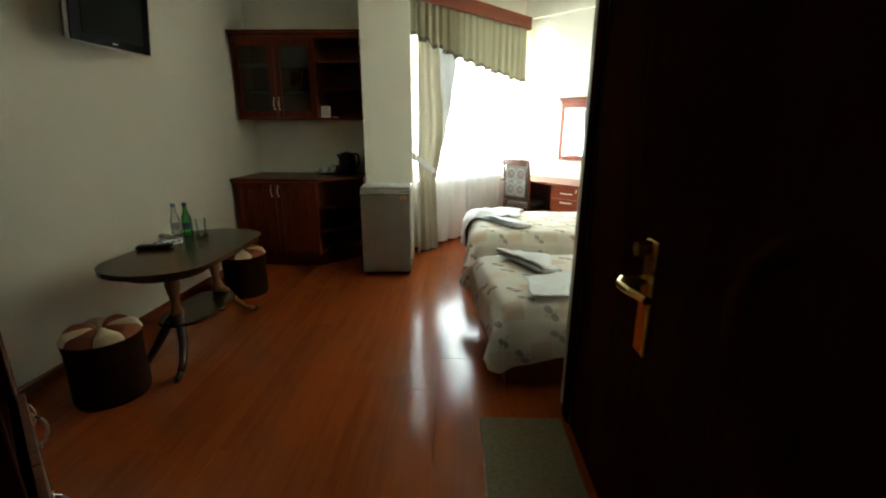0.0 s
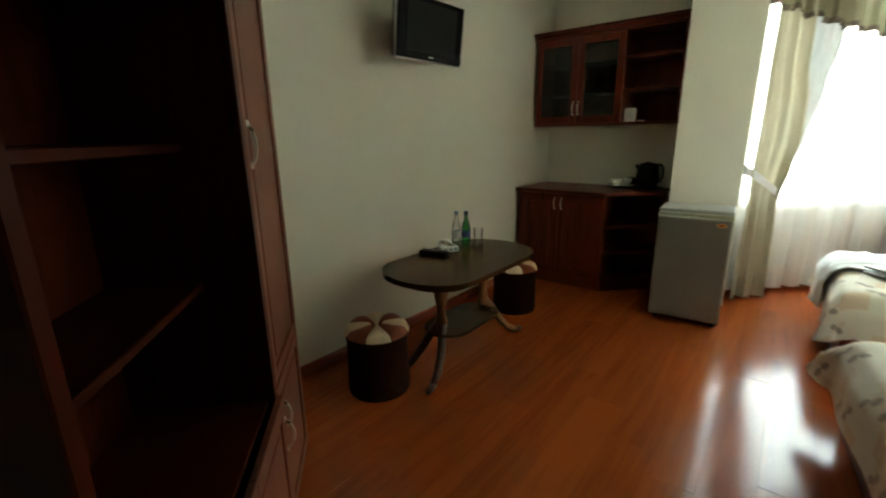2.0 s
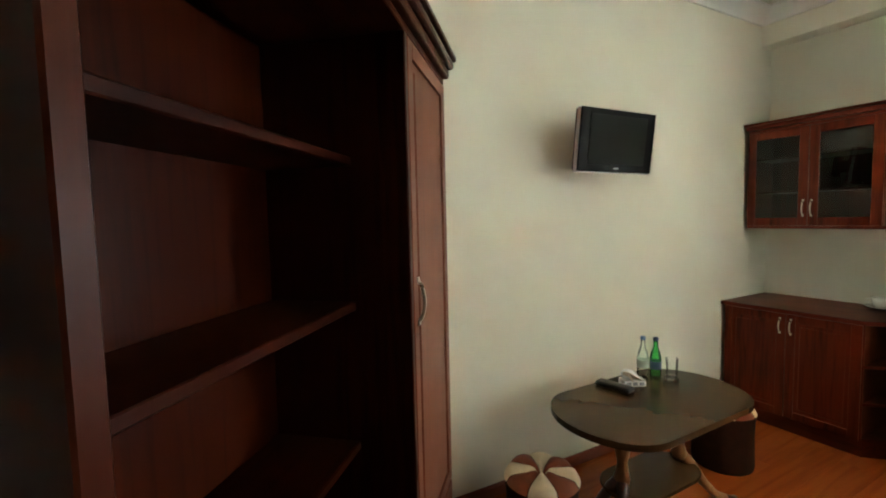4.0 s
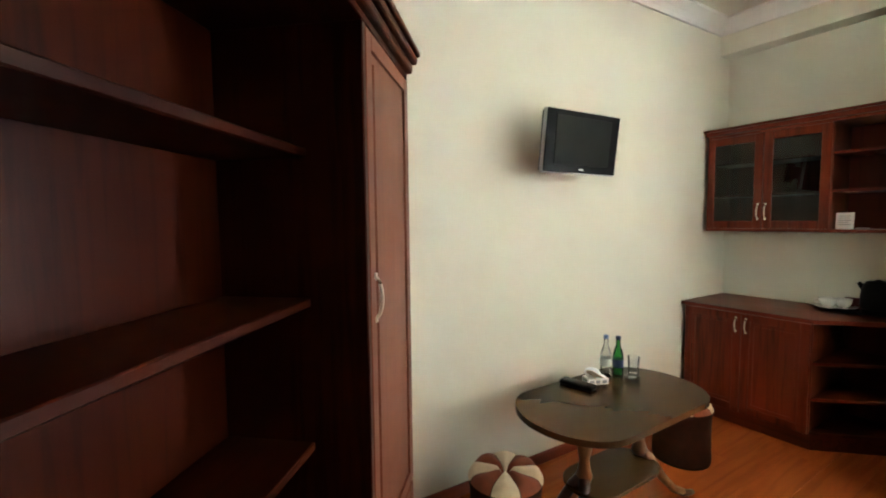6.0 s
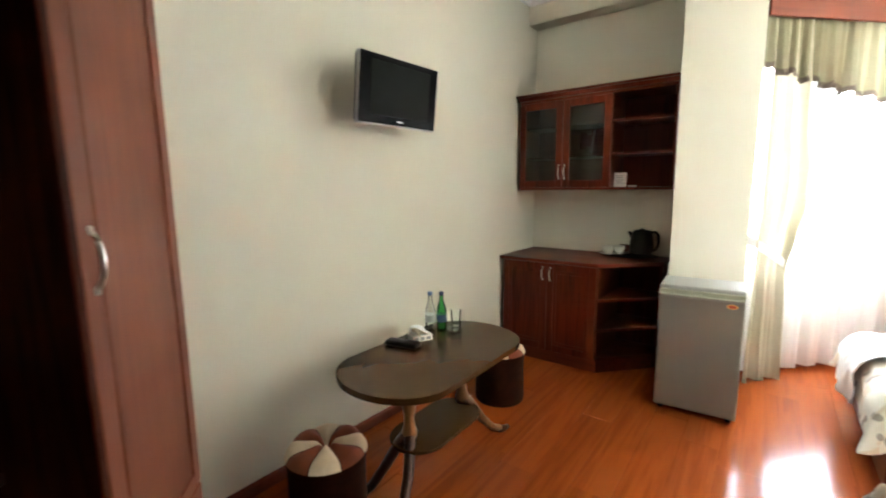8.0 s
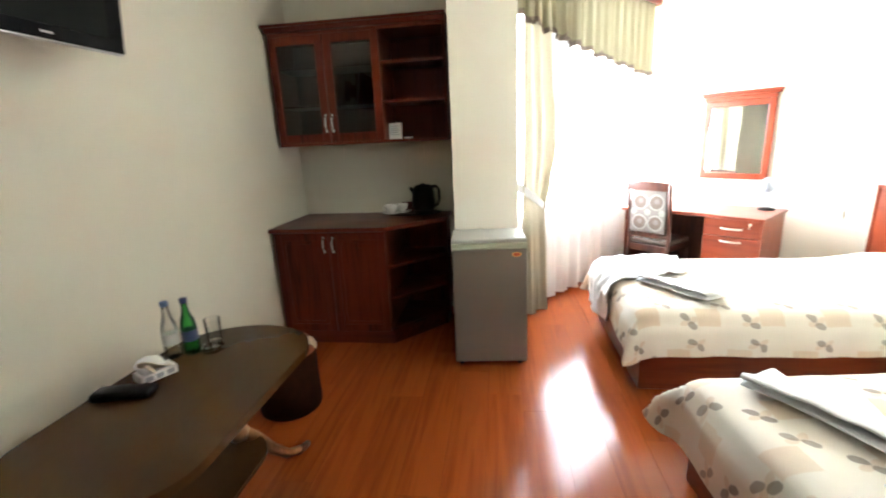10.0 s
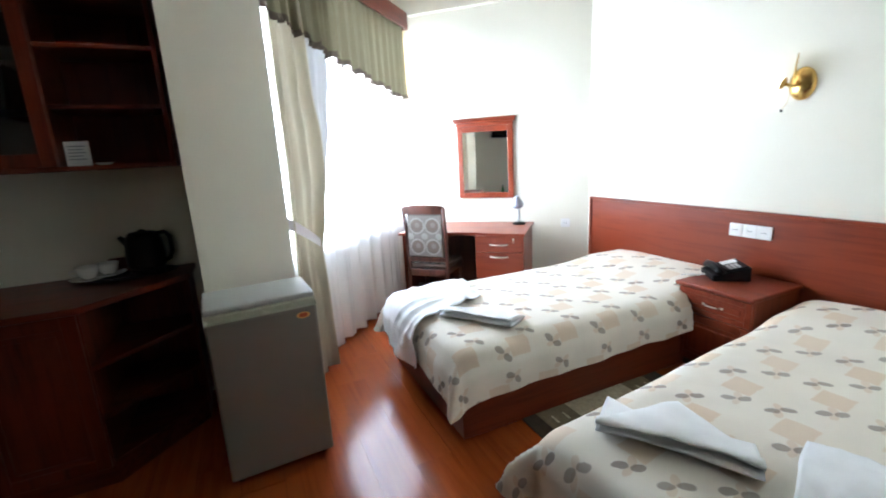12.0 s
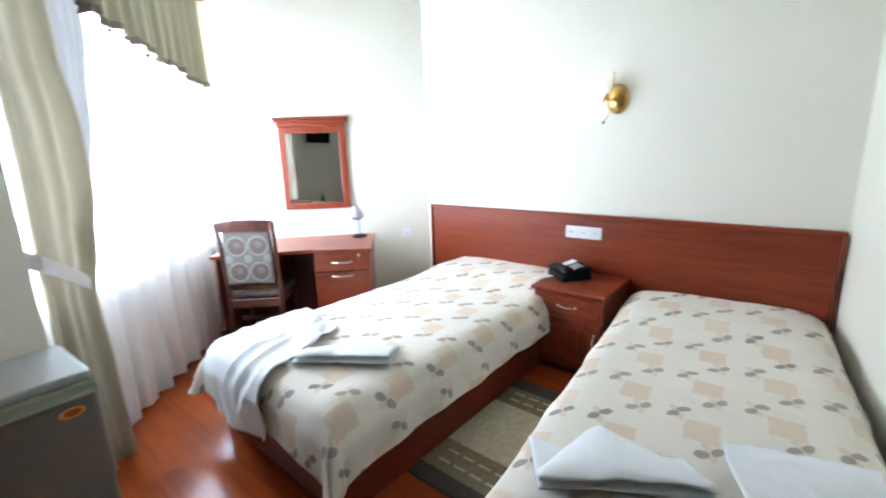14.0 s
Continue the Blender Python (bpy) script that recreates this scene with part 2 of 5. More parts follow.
M_SHEER = sheer_cloth("white_sheer_voile", (0.92, 0.92, 0.94), 0.12, 0.5)
M_OPAL = sheer_cloth("white_opal_glass", (0.93, 0.93, 0.92), 0.0, 0.5)
M_DRAPE_T = sheer_cloth("olive_satin", (0.50, 0.455, 0.345), 0.0, 0.05)
M_LINING_T = sheer_cloth("white_voile_lining", (0.60, 0.605, 0.62), 0.0, 0.03)
M_FRILL = sheer_cloth("brown_grey_frill", (0.17, 0.13, 0.105), 0.0, 0.05)
M_SHADE = sheer_cloth("lit_opal_glass", (0.93, 0.93, 0.92), 0.0, 0.3)
for node in M_SHADE.node_tree.nodes:
    if node.type == "BSDF_PRINCIPLED":
        node.inputs["Emission Color"].default_value, node.inputs["Emission Strength"].default_value = (1.0, 0.95, 0.85, 1), 1.6
M_VALANCE = sheer_cloth("olive_gold_valance", (0.27, 0.245, 0.155), 0.0, 0.05)
# olive cloth coloured bright gold, so the glow from behind sits in the colour
M_BACKLIT_T = sheer_cloth("gold_backlit_cloth", (0.78, 0.66, 0.42), 0.0, 0.35)


# ---- building tools ----
def part(name, bm, material, parent, label="", smooth=False):
    """One mesh object out of a bmesh, under a thing or a part."""
    me = bpy.data.meshes.new(name)
    bmesh.ops.recalc_face_normals(bm, faces=bm.faces)
    bm.to_mesh(me)
    bm.free()
    for m in (material if isinstance(material, (list, tuple)) else [material]):
        me.materials.append(m)
    if smooth:
        for p in me.polygons:
            p.use_smooth = True
    ob = new(name, me)
    ob.parent = parent
    if label:
        ob["label"] = label
    return ob


def thing(name, label, category, m=None, group="", kind=""):
    ob = new(name)
    ob.empty_display_size = 0.1
    if m is not None:
        ob.matrix_basis = m
    return tagged(ob, label, category, group, kind)


def solo(name, bm, material, label, category, m=None, group="", kind="", smooth=False):
    ob = part(name, bm, material, None, "", smooth)
    if m is not None:
        ob.matrix_basis = m
    return tagged(ob, label, category, group, kind)


def bx(bm, x0, x1, y0, y1, z0, z1, bev=0.003, seg=1):
    vs = [bm.verts.new((x, y, z)) for z in (z0, z1) for y in (y0, y1) for x in (x0, x1)]
    fs = [bm.faces.new([vs[i] for i in f]) for f in ((0, 2, 3, 1), (4, 5, 7, 6), (0, 1, 5, 4), (1, 3, 7, 5), (3, 2, 6, 7), (2, 0, 4, 6))]
    if bev:
        es = list({e for f in fs for e in f.edges})
        bmesh.ops.bevel(bm, geom=es, offset=bev, segments=seg, affect="EDGES", profile=0.5)
    return bm


def box(x0, x1, y0, y1, z0, z1, bev=0.003, seg=1):
    return bx(bmesh.new(), x0, x1, y0, y1, z0, z1, bev, seg)


def sheet(x0, x1, y, z0, z1):
    """A thin upright pane."""
    bm = bmesh.new()
    bm.faces.new([bm.verts.new((x, y, z)) for x, z in ((x0, z0), (x1, z0), (x1, z1), (x0, z1))])
    return bm


def lathe(bm, profile, cx=0, cy=0, seg=24):
    """Turned shape: (radius, z) from bottom to top, closed at both ends."""
    rings = []
    for r, z in profile:
        rings.append([bm.verts.new((cx + r * math.cos(2 * math.pi * i / seg), cy + r * math.sin(2 * math.pi * i / seg), z)) for i in range(seg)])
    for a, b in zip(rings, rings[1:]):
        for i in range(seg):
            bm.faces.new((a[i], a[(i + 1) % seg], b[(i + 1) % seg], b[i]))
    bm.faces.new(rings[0][::-1])
    bm.faces.new(rings[-1])
    return bm


def tube(bm, pts, r, seg=8, taper=None):
    """A round bar along points."""
    pts = [Vector(p) for p in pts]
    rings = []
    for i, p in enumerate(pts):
        d = (pts[min(i + 1, len(pts) - 1)] - pts[max(i - 1, 0)]).normalized()
        side = d.orthogonal().normalized() if i == 0 else (side - d * side.dot(d)).normalized()
        up = d.cross(side)
        rr = r if taper is None else r + (taper - r) * i / (len(pts) - 1)
        rings.append([bm.verts.new(p + (side * math.cos(2 * math.pi * k / seg) + up * math.sin(2 * math.pi * k / seg)) * rr) for k in range(seg)])
    for a, b in zip(rings, rings[1:]):
        for k in range(seg):
            bm.faces.new((a[k], a[(k + 1) % seg], b[(k + 1) % seg], b[k]))
    bm.faces.new(rings[0][::-1])
    bm.faces.new(rings[-1])
    return bm


def slab(bm, outline, z0, z1, bev=0.0):
    """An upright prism over a plan outline."""
    lo = [bm.verts.new((x, y, z0)) for x, y in outline]
    hi = [bm.verts.new((x, y, z1)) for x, y in outline]
    n = len(outline)
    fs = [bm.faces.new(lo[::-1]), bm.faces.new(hi)]
    for i in range(n):
        fs.append(bm.faces.new((lo[i], lo[(i + 1) % n], hi[(i + 1) % n], hi[i])))
    if bev:
        es = list({e for f in fs[:2] for e in f.edges})
        bmesh.ops.bevel(bm, geom=es, offset=bev, segments=3, affect="EDGES", profile=0.5)
    return bm


def grid(bm, nu, nv, fn, close_u=False):
    """A sheet of quads; fn(u, v) gives the place, u and v from 0 to 1."""
    rows = [[bm.verts.new(fn(i / nu, j / nv)) for i in range(nu if close_u else nu + 1)] for j in range(nv + 1)]
    for a, b in zip(rows, rows[1:]):
        for i in range(nu):
            k = (i + 1) % len(a)
            bm.faces.new((a[i], a[k], b[k], b[i]))
    return rows


def bow_handle(length, rise, r=0.005):
    """A bowed bar handle along z, standing out along y."""
    pts = [(0, 0, -length / 2)] + [(0, -rise * math.sin(math.pi * k / 8) ** 0.6, -length / 2 + length * k / 8) for k in range(1, 8)] + [(0, 0, length / 2)]
    bm = tube(bmesh.new(), pts, r)
    for z in (-length / 2, length / 2):
        bx(bm, -0.007, 0.007, -0.006, 0.0, z - 0.008, z + 0.008, 0.002)
    return bm


# ---- setting ----
def wall(name, p, q, z0, z1, thick, material=M_WALL, holes=()):
    """A wall whose room face runs from p to q (plan), the thickness lying to the left of that way. holes: (from, to, bottom, top) along it."""
    p, q = Vector((*p, 0)), Vector((*q, 0))
    length, d = (q - p).length, (q - p).normalized()
    bm = bmesh.new()
    cuts = sorted(holes)
    s = 0.0
    for a, b, lo, hi in cuts:
        bx(bm, s, a, 0, thick, z0, z1, 0)
        if lo > z0:
            bx(bm, a, b, 0, thick, z0, lo, 0)
        if hi < z1:
            bx(bm, a, b, 0, thick, hi, z1, 0)
        s = b
    bx(bm, s, length, 0, thick, z0, z1, 0)
    m = Matrix.Translation(p) @ Matrix.Rotation(math.atan2(d.y, d.x), 4, "Z")
    return solo(name, bm, material, "smooth cream painted wall", "wall", m, kind="structure")


LEFT_A, LEFT_B = (-2.03, 1.0), (-1.93, 5.66)
WALL_C = at_window(-2.12, -0.2, 0)
WALL_D = at_window(0.245, -0.2, 0)
wall("wall_tv", LEFT_A, LEFT_B, 0, CEIL, 0.2)
wall("wall_counter", LEFT_B, (WALL_C.x, 5.66), 0, CEIL, 0.2)
wlen = (WALL_D - WALL_C).length
wall("wall_window", WALL_C.xy, WALL_D.xy, 0, CEIL, 0.3, holes=((0.12, wlen - 0.2, 0.80, 2.56),))
wall("wall_mirror", WALL_D.xy, C_MIR.xy, 0, CEIL, 0.2)
wall("wall_headboard", C_MIR.xy, (2.66, 2.95), 0, CEIL, 0.2)
wall("wall_alcove", (2.66, 3.07), (0.868, 2.79), 0, CEIL, 0.12)
wall("wall_bathroom", (0.868, 2.79), (0.868, 0.5), 0, CEIL, 0.12, holes=((0.19, 1.09, 0.0, 2.05),))
wall("wall_bathroom_back", (1.6, 0.5), (1.6, 2.7), 0, CEIL, 0.1)
wall("wall_entrance", (0.868, 0.5), (-0.75, 0.5), 0, CEIL, 0.15, holes=((0.22, 1.14, 0.0, 2.08),))
wall("wall_hall_side", (-0.75, 0.5), (-0.75, 1.02), 0, CEIL, 0.12)
wall("wall_hall_corner", (-0.75, 1.02), (-2.1, 1.02), 0, CEIL, 0.12)
wall("wall_corridor", (1.8, -0.9), (-1.6, -0.9), 0, CEIL, 0.15)
wall("wall_corridor_east", (1.8, 0.4), (1.8, -0.9), 0, CEIL, 0.12)
wall("wall_corridor_west", (-1.6, -0.9), (-1.6, 0.9), 0, CEIL, 0.12)
solo("ceiling", box(-2.4, 3.0, -1.1, 7.9, CEIL, CEIL + 0.15, 0), M_CEIL, "pale cream painted ceiling", "ceiling", kind="structure")
solo("pillar", slab(bmesh.new(), [(-0.60, 5.085), (-0.158, 5.305), (-0.19, 5.80), (-0.60, 5.655)], 0, CEIL, 0.006), M_WALL,
     "square cream painted pillar beside the window", "pillar", kind="structure")
solo("beam_counter", box(-1.94, -0.56, 5.50, 5.66, 2.95, CEIL, 0.004), M_WALL, "cream ceiling beam over the kitchen counter", "beam", kind="structure")
bm = box(0, (WALL_D - C_MIR).length, -0.05, 0, 2.80, CEIL, 0.004)
solo("beam_mirror", bm, M_WALL, "cream ledge along the top of the wall", "beam",
     Matrix.Translation(WALL_D) @ Matrix.Rotation(math.atan2(-MD.y, -MD.x), 4, "Z"), kind="structure")


def run_profile(name, p, q, profile, material, label, category):
    """Trim of one profile (out from the wall, z) along a wall face from p to q, the room lying to the right of that way."""
    p, q = Vector((*p, 0)), Vector((*q, 0))
    d = (q - p).normalized()
    out = Vector((d.y, -d.x, 0))
    bm = bmesh.new()
    ends = [[bm.verts.new(e + out * o + Vector((0, 0, z))) for o, z in profile] for e in (p, q)]
    n = len(profile)
    for i in range(n):
        bm.faces.new((ends[0][i], ends[0][(i + 1) % n], ends[1][(i + 1) % n], ends[1][i]))
    bm.faces.new(ends[0][::-1])
    bm.faces.new(ends[1])
    return solo(name, bm, material, label, category, kind="structure")


SKIRT = [(0.002, 0.002), (0.016, 0.002), (0.016, 0.055), (0.010, 0.068), (0.002, 0.070)]
for i, (p, q) in enumerate((((-2.0, 2.3), LEFT_B), (LEFT_B, (-0.62, 5.66)), (WALL_C.xy, WALL_D.xy), (WALL_D.xy, C_MIR.xy), (C_MIR.xy, (2.66, 3.08)))):
    run_profile(f"baseboard_{i + 1}", p, q, SKIRT, M_CHERRY_H, "reddish-brown wooden baseboard along the wall", "baseboard")
CORN = [(0.002, CEIL - 0.11), (0.018, CEIL - 0.11), (0.028, CEIL - 0.085), (0.05, CEIL - 0.06), (0.085, CEIL - 0.035), (0.11, CEIL - 0.02), (0.11, CEIL - 0.002), (0.002, CEIL - 0.002)]
run_profile("cornice_1", LEFT_A, (-1.934, 5.50), CORN, M_PLASTER, "white moulded plaster cornice under the ceiling", "cornice")
run_profile("cornice_2", (-1.93, 5.5), (-0.56, 5.5), CORN, M_PLASTER, "white moulded plaster cornice on the beam", "cornice")

# ---- window ----
wrot = Matrix.Rotation(math.atan2(WD.y, WD.x), 4, "Z")
window = thing("window_1", "white framed window behind a sheer curtain", "window", Matrix.Translation(WALL_C) @ wrot, kind="structure")
w0, w1, wz0, wz1 = 0.12, wlen - 0.2, 0.80, 2.56
bm = bmesh.new()
for a, b, c, d in ((w0, w1, wz0, wz0 + 0.06), (w0, w1, wz1 - 0.06, wz1), (w0, w0 + 0.06, wz0 + 0.06, wz1 - 0.06), (w1 - 0.06, w1, wz0 + 0.06, wz1 - 0.06),
                   ((w0 + w1) / 2 - 0.04, (w0 + w1) / 2 + 0.04, wz0 + 0.06, wz1 - 0.06)):
    bx(bm, a, b, 0.17, 0.23, c, d, 0.004)
part("window_frame", bm, M_WHITEPL, window)
part("window_sill", box(w0 - 0.03, w1 + 0.03, -0.03, 0.17, wz0 - 0.03, wz0 + 0.004, 0.004), M_WHITEPL, window)
for a, b in ((w0 + 0.06, (w0 + w1) / 2 - 0.04), ((w0 + w1) / 2 + 0.04, w1 - 0.06)):
    pane = part("pane", box(a, b, 0.198, 0.204, wz0 + 0.06, wz1 - 0.06, 0), M_CLEAR, window)
    pane.visible_shadow = False

# ---- curtains ----
rail = thing("curtain_rail", "reddish wooden curtain rail box above the window", "curtain rail")
q0, q1 = at_window(-2.08, 0.0, 0), at_window(0.02, 0.0, 0)
rail.matrix_basis = Matrix.Translation(q0) @ wrot
part("pelmet", box(0, 2.03, -0.06, -0.035, 2.60, 2.75, 0.006, 2), M_CHERRY_X, rail)
part("top_board", box(0, 2.03, -0.036, 0.19, 2.725, 2.75, 0.003), M_CHERRY_X, rail)
part("end_board", box(2.005, 2.03, -0.036, 0.19, 2.60, 2.724, 0.003), M_CHERRY_X, rail)
part("track", box(0.02, 1.99, -0.01, 0.03, 2.704, 2.724, 0.002), M_WHITEPL, rail)


def folds(s, n, amp, seed, z=0.0):
    return amp * (math.sin(s * n + seed) + 0.45 * math.sin(s * n * 1.83 + seed * 2.1 + z * 0.6) + 0.25 * math.sin(s * n * 0.47 + 1.7 * seed + z))


def sheer_at(u, v):
    s, z = -2.07 + 2.13 * u, 0.045 + 2.655 * v
    return at_window(s, -0.115 + folds(s, 34, 0.026, 0.4, z) * (1.15 - 0.5 * v), z)


bm = bmesh.new()
grid(bm, 260, 24, sheer_at)
solo("sheer_curtain", bm, M_SHEER, "white translucent sheer curtain hanging to the floor", "curtain", smooth=True)

VAL = [(-2.06, 2.31), (-1.79, 2.25), (-1.55, 2.20), (-1.40, 2.175), (-1.18, 2.13), (-0.70, 2.065), (-0.35, 2.02), (-0.08, 1.99)]


def lower_edge(s):
    for (a, za), (b, zb) in zip(VAL, VAL[1:]):
        if s <= b:
            return za + (zb - za) * (s - a) / (b - a)
    return VAL[-1][1]


def val_at(u, v):
    s = -2.06 + 1.98 * u
    z0 = lower_edge(s) + 0.018 * math.sin(s * 37)
    z = z0 + (2.70 - z0) * v
    return at_window(s, 0.012 + (folds(s, 57 + 3 * math.sin(s * 2.3), 0.0135, 2.0, z) + 0.007 * math.sin(s * 23 + 1.3 * math.sin(s * 9))) * (1.3 - 0.75 * v), z)


valance = thing("valance", "olive satin valance with a slanting frilled hem", "curtain")
bm = bmesh.new()
grid(bm, 340, 10, val_at)
part("swag", bm, M_VALANCE, valance, smooth=True)


def frill_at(u, v):
    s = -2.06 + 1.98 * u
    z = lower_edge(s) + 0.018 * math.sin(s * 37) + 0.012 - 0.04 * v
    return at_window(s, 0.012 + (folds(s, 57 + 3 * math.sin(s * 2.3), 0.0135, 2.0, z) + 0.007 * math.sin(s * 23 + 1.3 * math.sin(s * 9))) * 1.3 + 0.004 + 0.016 * v * math.sin(s * 150), z + 0.006 * math.sin(s * 95))


bm = bmesh.new()
grid(bm, 360, 3, frill_at)
part("frill", bm, M_FRILL, valance, "gathered grey-olive frill", smooth=True)


def edge(z, table):
    for (za, a), (zb, b) in zip(table, table[1:]):
        if z <= zb:
            f = (z - za) / (zb - za)
            f = f * f * (3 - 2 * f)
            return a + (b - a) * f
    return table[-1][1]


def drape(name, label, left, right, off, n, amp, seed, material, z0=0.02):
    def fn(u, v):
        z = z0 + (2.70 - z0) * v
        a, b = edge(z, left), edge(z, right)
        tight = min(1.0, (b - a) / 0.42)
        return at_window(a + (b - a) * u, off + amp * (0.45 + 0.55 * tight) * (math.sin(u * n + seed) + 0.4 * math.sin(u * n * 2.3 + seed + z)), z)
    bm = bmesh.new()
    grid(bm, 90, 40, fn)
    return part(name, bm, material, None, label, smooth=True)


def tie_band(s0, z0, s1, z1, off):
    def fn(u, v):
        ang = math.pi * (u * 1.1 - 0.05)
        s = s0 + (s1 - s0) * (0.5 - 0.5 * math.cos(ang))
        return at_window(s, off + 0.055 * math.sin(ang), z0 + (z1 - z0) * (0.5 - 0.5 * math.cos(ang)) + 0.065 * (v - 0.5) * (1.2 - 0.4 * u))
    bm = bmesh.new()
    grid(bm, 24, 2, fn)
    bm.normal_update()
    bmesh.ops.solidify(bm, geom=bm.faces[:], thickness=0.004)
    return bm


curtain = thing("curtain", "olive satin curtain gathered by a white tieback", "curtain")
d = drape("cloth", "", [(0, -1.99), (0.86, -1.97), (1.06, -1.98), (1.6, -1.97), (2.7, -1.95)],
          [(0, -1.64), (0.5, -1.66), (0.86, -1.68), (1.1, -1.61), (1.35, -1.55), (1.6, -1.55), (1.9, -1.60), (2.7, -1.64)], -0.022, 16, 0.040, 0.6, M_DRAPE_T)
d.parent = curtain
d = drape("voile", "white voile gathered beside the satin", [(0.84, -1.72), (1.1, -1.70), (1.35, -1.60), (1.6, -1.59), (1.9, -1.64), (2.7, -1.68)],
          [(0.84, -1.65), (1.1, -1.575), (1.35, -1.49), (1.7, -1.40), (2.12, -1.32), (2.7, -1.24)], -0.046, 11, 0.020, 1.6, M_LINING_T, 0.86)
d.parent = curtain
part("tieback", tie_band(-2.01, 1.10, -1.65, 0.87, -0.035), M_LINING, curtain, "white fabric tieback band")
far = thing("curtain", "gold-toned olive curtain backlit in the window corner", "curtain")
d = drape("cloth", "", [(0, -0.03), (1.0, -0.02), (2.7, -0.03)], [(0, 0.05), (1.0, 0.04), (2.7, 0.05)], -0.02, 15, 0.014, 0.2, M_BACKLIT_T)
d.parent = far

# ---- kitchen corner ----
counter = thing("counter_cabinet", "cherry wood counter cabinet with two doors and open angled shelves", "cabinet")
FY, BY, LX, BXX, EX, EY, CT = 5.015, 5.64, -1.915, -1.085, -0.700, 5.395, 0.905
part("side_panel", box(LX, LX + 0.02, FY + 0.021, BY, 0.11, CT - 0.032), M_CHERRY_SHADED, counter)
part("back_panel", box(LX + 0.02, EX, BY - 0.012, BY, 0.11, CT - 0.032), M_CHERRY_SHADED, counter)
part("partition", box(BXX - 0.02, BXX, FY + 0.021, BY - 0.012, 0.11, CT - 0.032), M_CHERRY_SHADED, counter)
part("end_panel", box(EX - 0.018, EX, EY + 0.03, BY - 0.012, 0.11, CT - 0.032), M_CHERRY_SHADED, counter)
part("plinth", slab(bmesh.new(), [(LX + 0.02, FY + 0.05), (BXX, FY + 0.05), (EX - 0.02, EY + 0.06), (EX - 0.02, BY), (LX + 0.02, BY)], 0.0, 0.11), M_CHERRY_SHADED_X, counter)
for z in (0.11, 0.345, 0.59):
    part("shelf", slab(bmesh.new(), [(BXX, FY + 0.030), (EX - 0.018, EY + 0.035), (EX - 0.018, BY - 0.012), (BXX, BY - 0.012)], z, z + 0.018), M_CHERRY_SHADED_X, counter)
part("bottom_board", box(LX + 0.02, BXX - 0.02, FY + 0.03, BY - 0.012, 0.11, 0.128), M_CHERRY_SHADED_X, counter)


def panel_door(w, h, t=0.02, frame_w=0.055, material=M_CHERRY_SHADED):
    """A frame-and-panel door, its front at y = 0, its lower left corner at the origin."""
    bm = bmesh.new()
    bx(bm, 0, frame_w, 0, t, 0, h, 0.002)
    bx(bm, w - frame_w, w, 0, t, 0, h, 0.002)
    bx(bm, frame_w, w - frame_w, 0, t, 0, frame_w, 0.002)
    bx(bm, frame_w, w - frame_w, 0, t, h - frame_w, h, 0.002)
    return bm


def hang_door(name, w, h, t, frame_w, material, parent):
    """The frame as a part, the raised panel in it as a part of that."""
    d = part(name, panel_door(w, h, t, frame_w, material), material, parent)
    bm = bx(bmesh.new(), frame_w - 0.002, w - frame_w + 0.002, 0.008, t - 0.002, frame_w - 0.002, h - frame_w + 0.002, 0)
    bx(bm, frame_w + 0.025, w - frame_w - 0.025, 0.003, 0.012, frame_w + 0.025, h - frame_w - 0.025, 0.004)
    part("panel", bm, material, d)
    return d


dw = (BXX - LX - 0.006) / 2
for k in (0, 1):
    door = hang_door("door", dw - 0.003, 0.752, 0.02, 0.055, M_CHERRY_SHADED, counter)
    door.location = (LX + 0.002 + k * (dw + 0.001), FY, 0.117)
    h = part("handle", bow_handle(0.10, 0.025), M_STEEL, door, "satin nickel bow handle")
    h.location = (dw - 0.035 if k == 0 else 0.03, 0, 0.665)
worktop = thing("worktop", "cherry wood worktop with an angled end", "worktop")
part("board", slab(bmesh.new(), [(-1.932, 4.992), (-1.075, 4.992), (-0.682, 5.375), (-0.682, 5.655), (-1.925, 5.655)], CT - 0.030, CT, 0.005), M_CHERRY_SHADED_X, worktop)

part("edge_band", box(-1.925, -1.079, 4.9885, 4.9918, CT - 0.027, CT - 0.003, 0.001), M_CHERRY_SHADED_X, worktop)
run = Vector((-0.682 + 1.075, 5.375 - 4.992, 0))
part("edge_band", box(0.006, run.length - 0.004, -0.0035, -0.0002, CT - 0.027, CT - 0.003, 0.001), M_CHERRY_SHADED_X, worktop).matrix_basis = pose(-1.075, 4.992, 0, 0, 0, math.degrees(math.atan2(run.y, run.x)))

upper = thing("wall_cabinet", "cherry wood wall cabinet with two glass doors and open shelves", "cabinet")
UL, UR, UF, UB, UZ0, UZ1 = -1.905, -0.64, 5.282, 5.65, 1.47, 2.295
US = -1.10
part("bottom_board", box(UL, UR, UF, UB, UZ0, UZ0 + 0.022), M_CHERRY_SHADED_X, upper)
part("top_board", box(UL, UR, UF, UB, UZ1 - 0.075, UZ1 - 0.053), M_CHERRY_SHADED_X, upper)
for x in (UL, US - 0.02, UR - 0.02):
    part("side_panel", box(x, x + 0.02, UF + (0.021 if x < UR - 0.1 else 0), UB, UZ0 + 0.022, UZ1 - 0.075), M_CHERRY_SHADED, upper)
part("back_panel", box(UL + 0.02, UR - 0.02, UB - 0.01, UB, UZ0 + 0.022, UZ1 - 0.075), M_CHERRY_SHADED, upper)
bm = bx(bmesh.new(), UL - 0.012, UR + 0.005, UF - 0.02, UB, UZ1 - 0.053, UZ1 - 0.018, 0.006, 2)
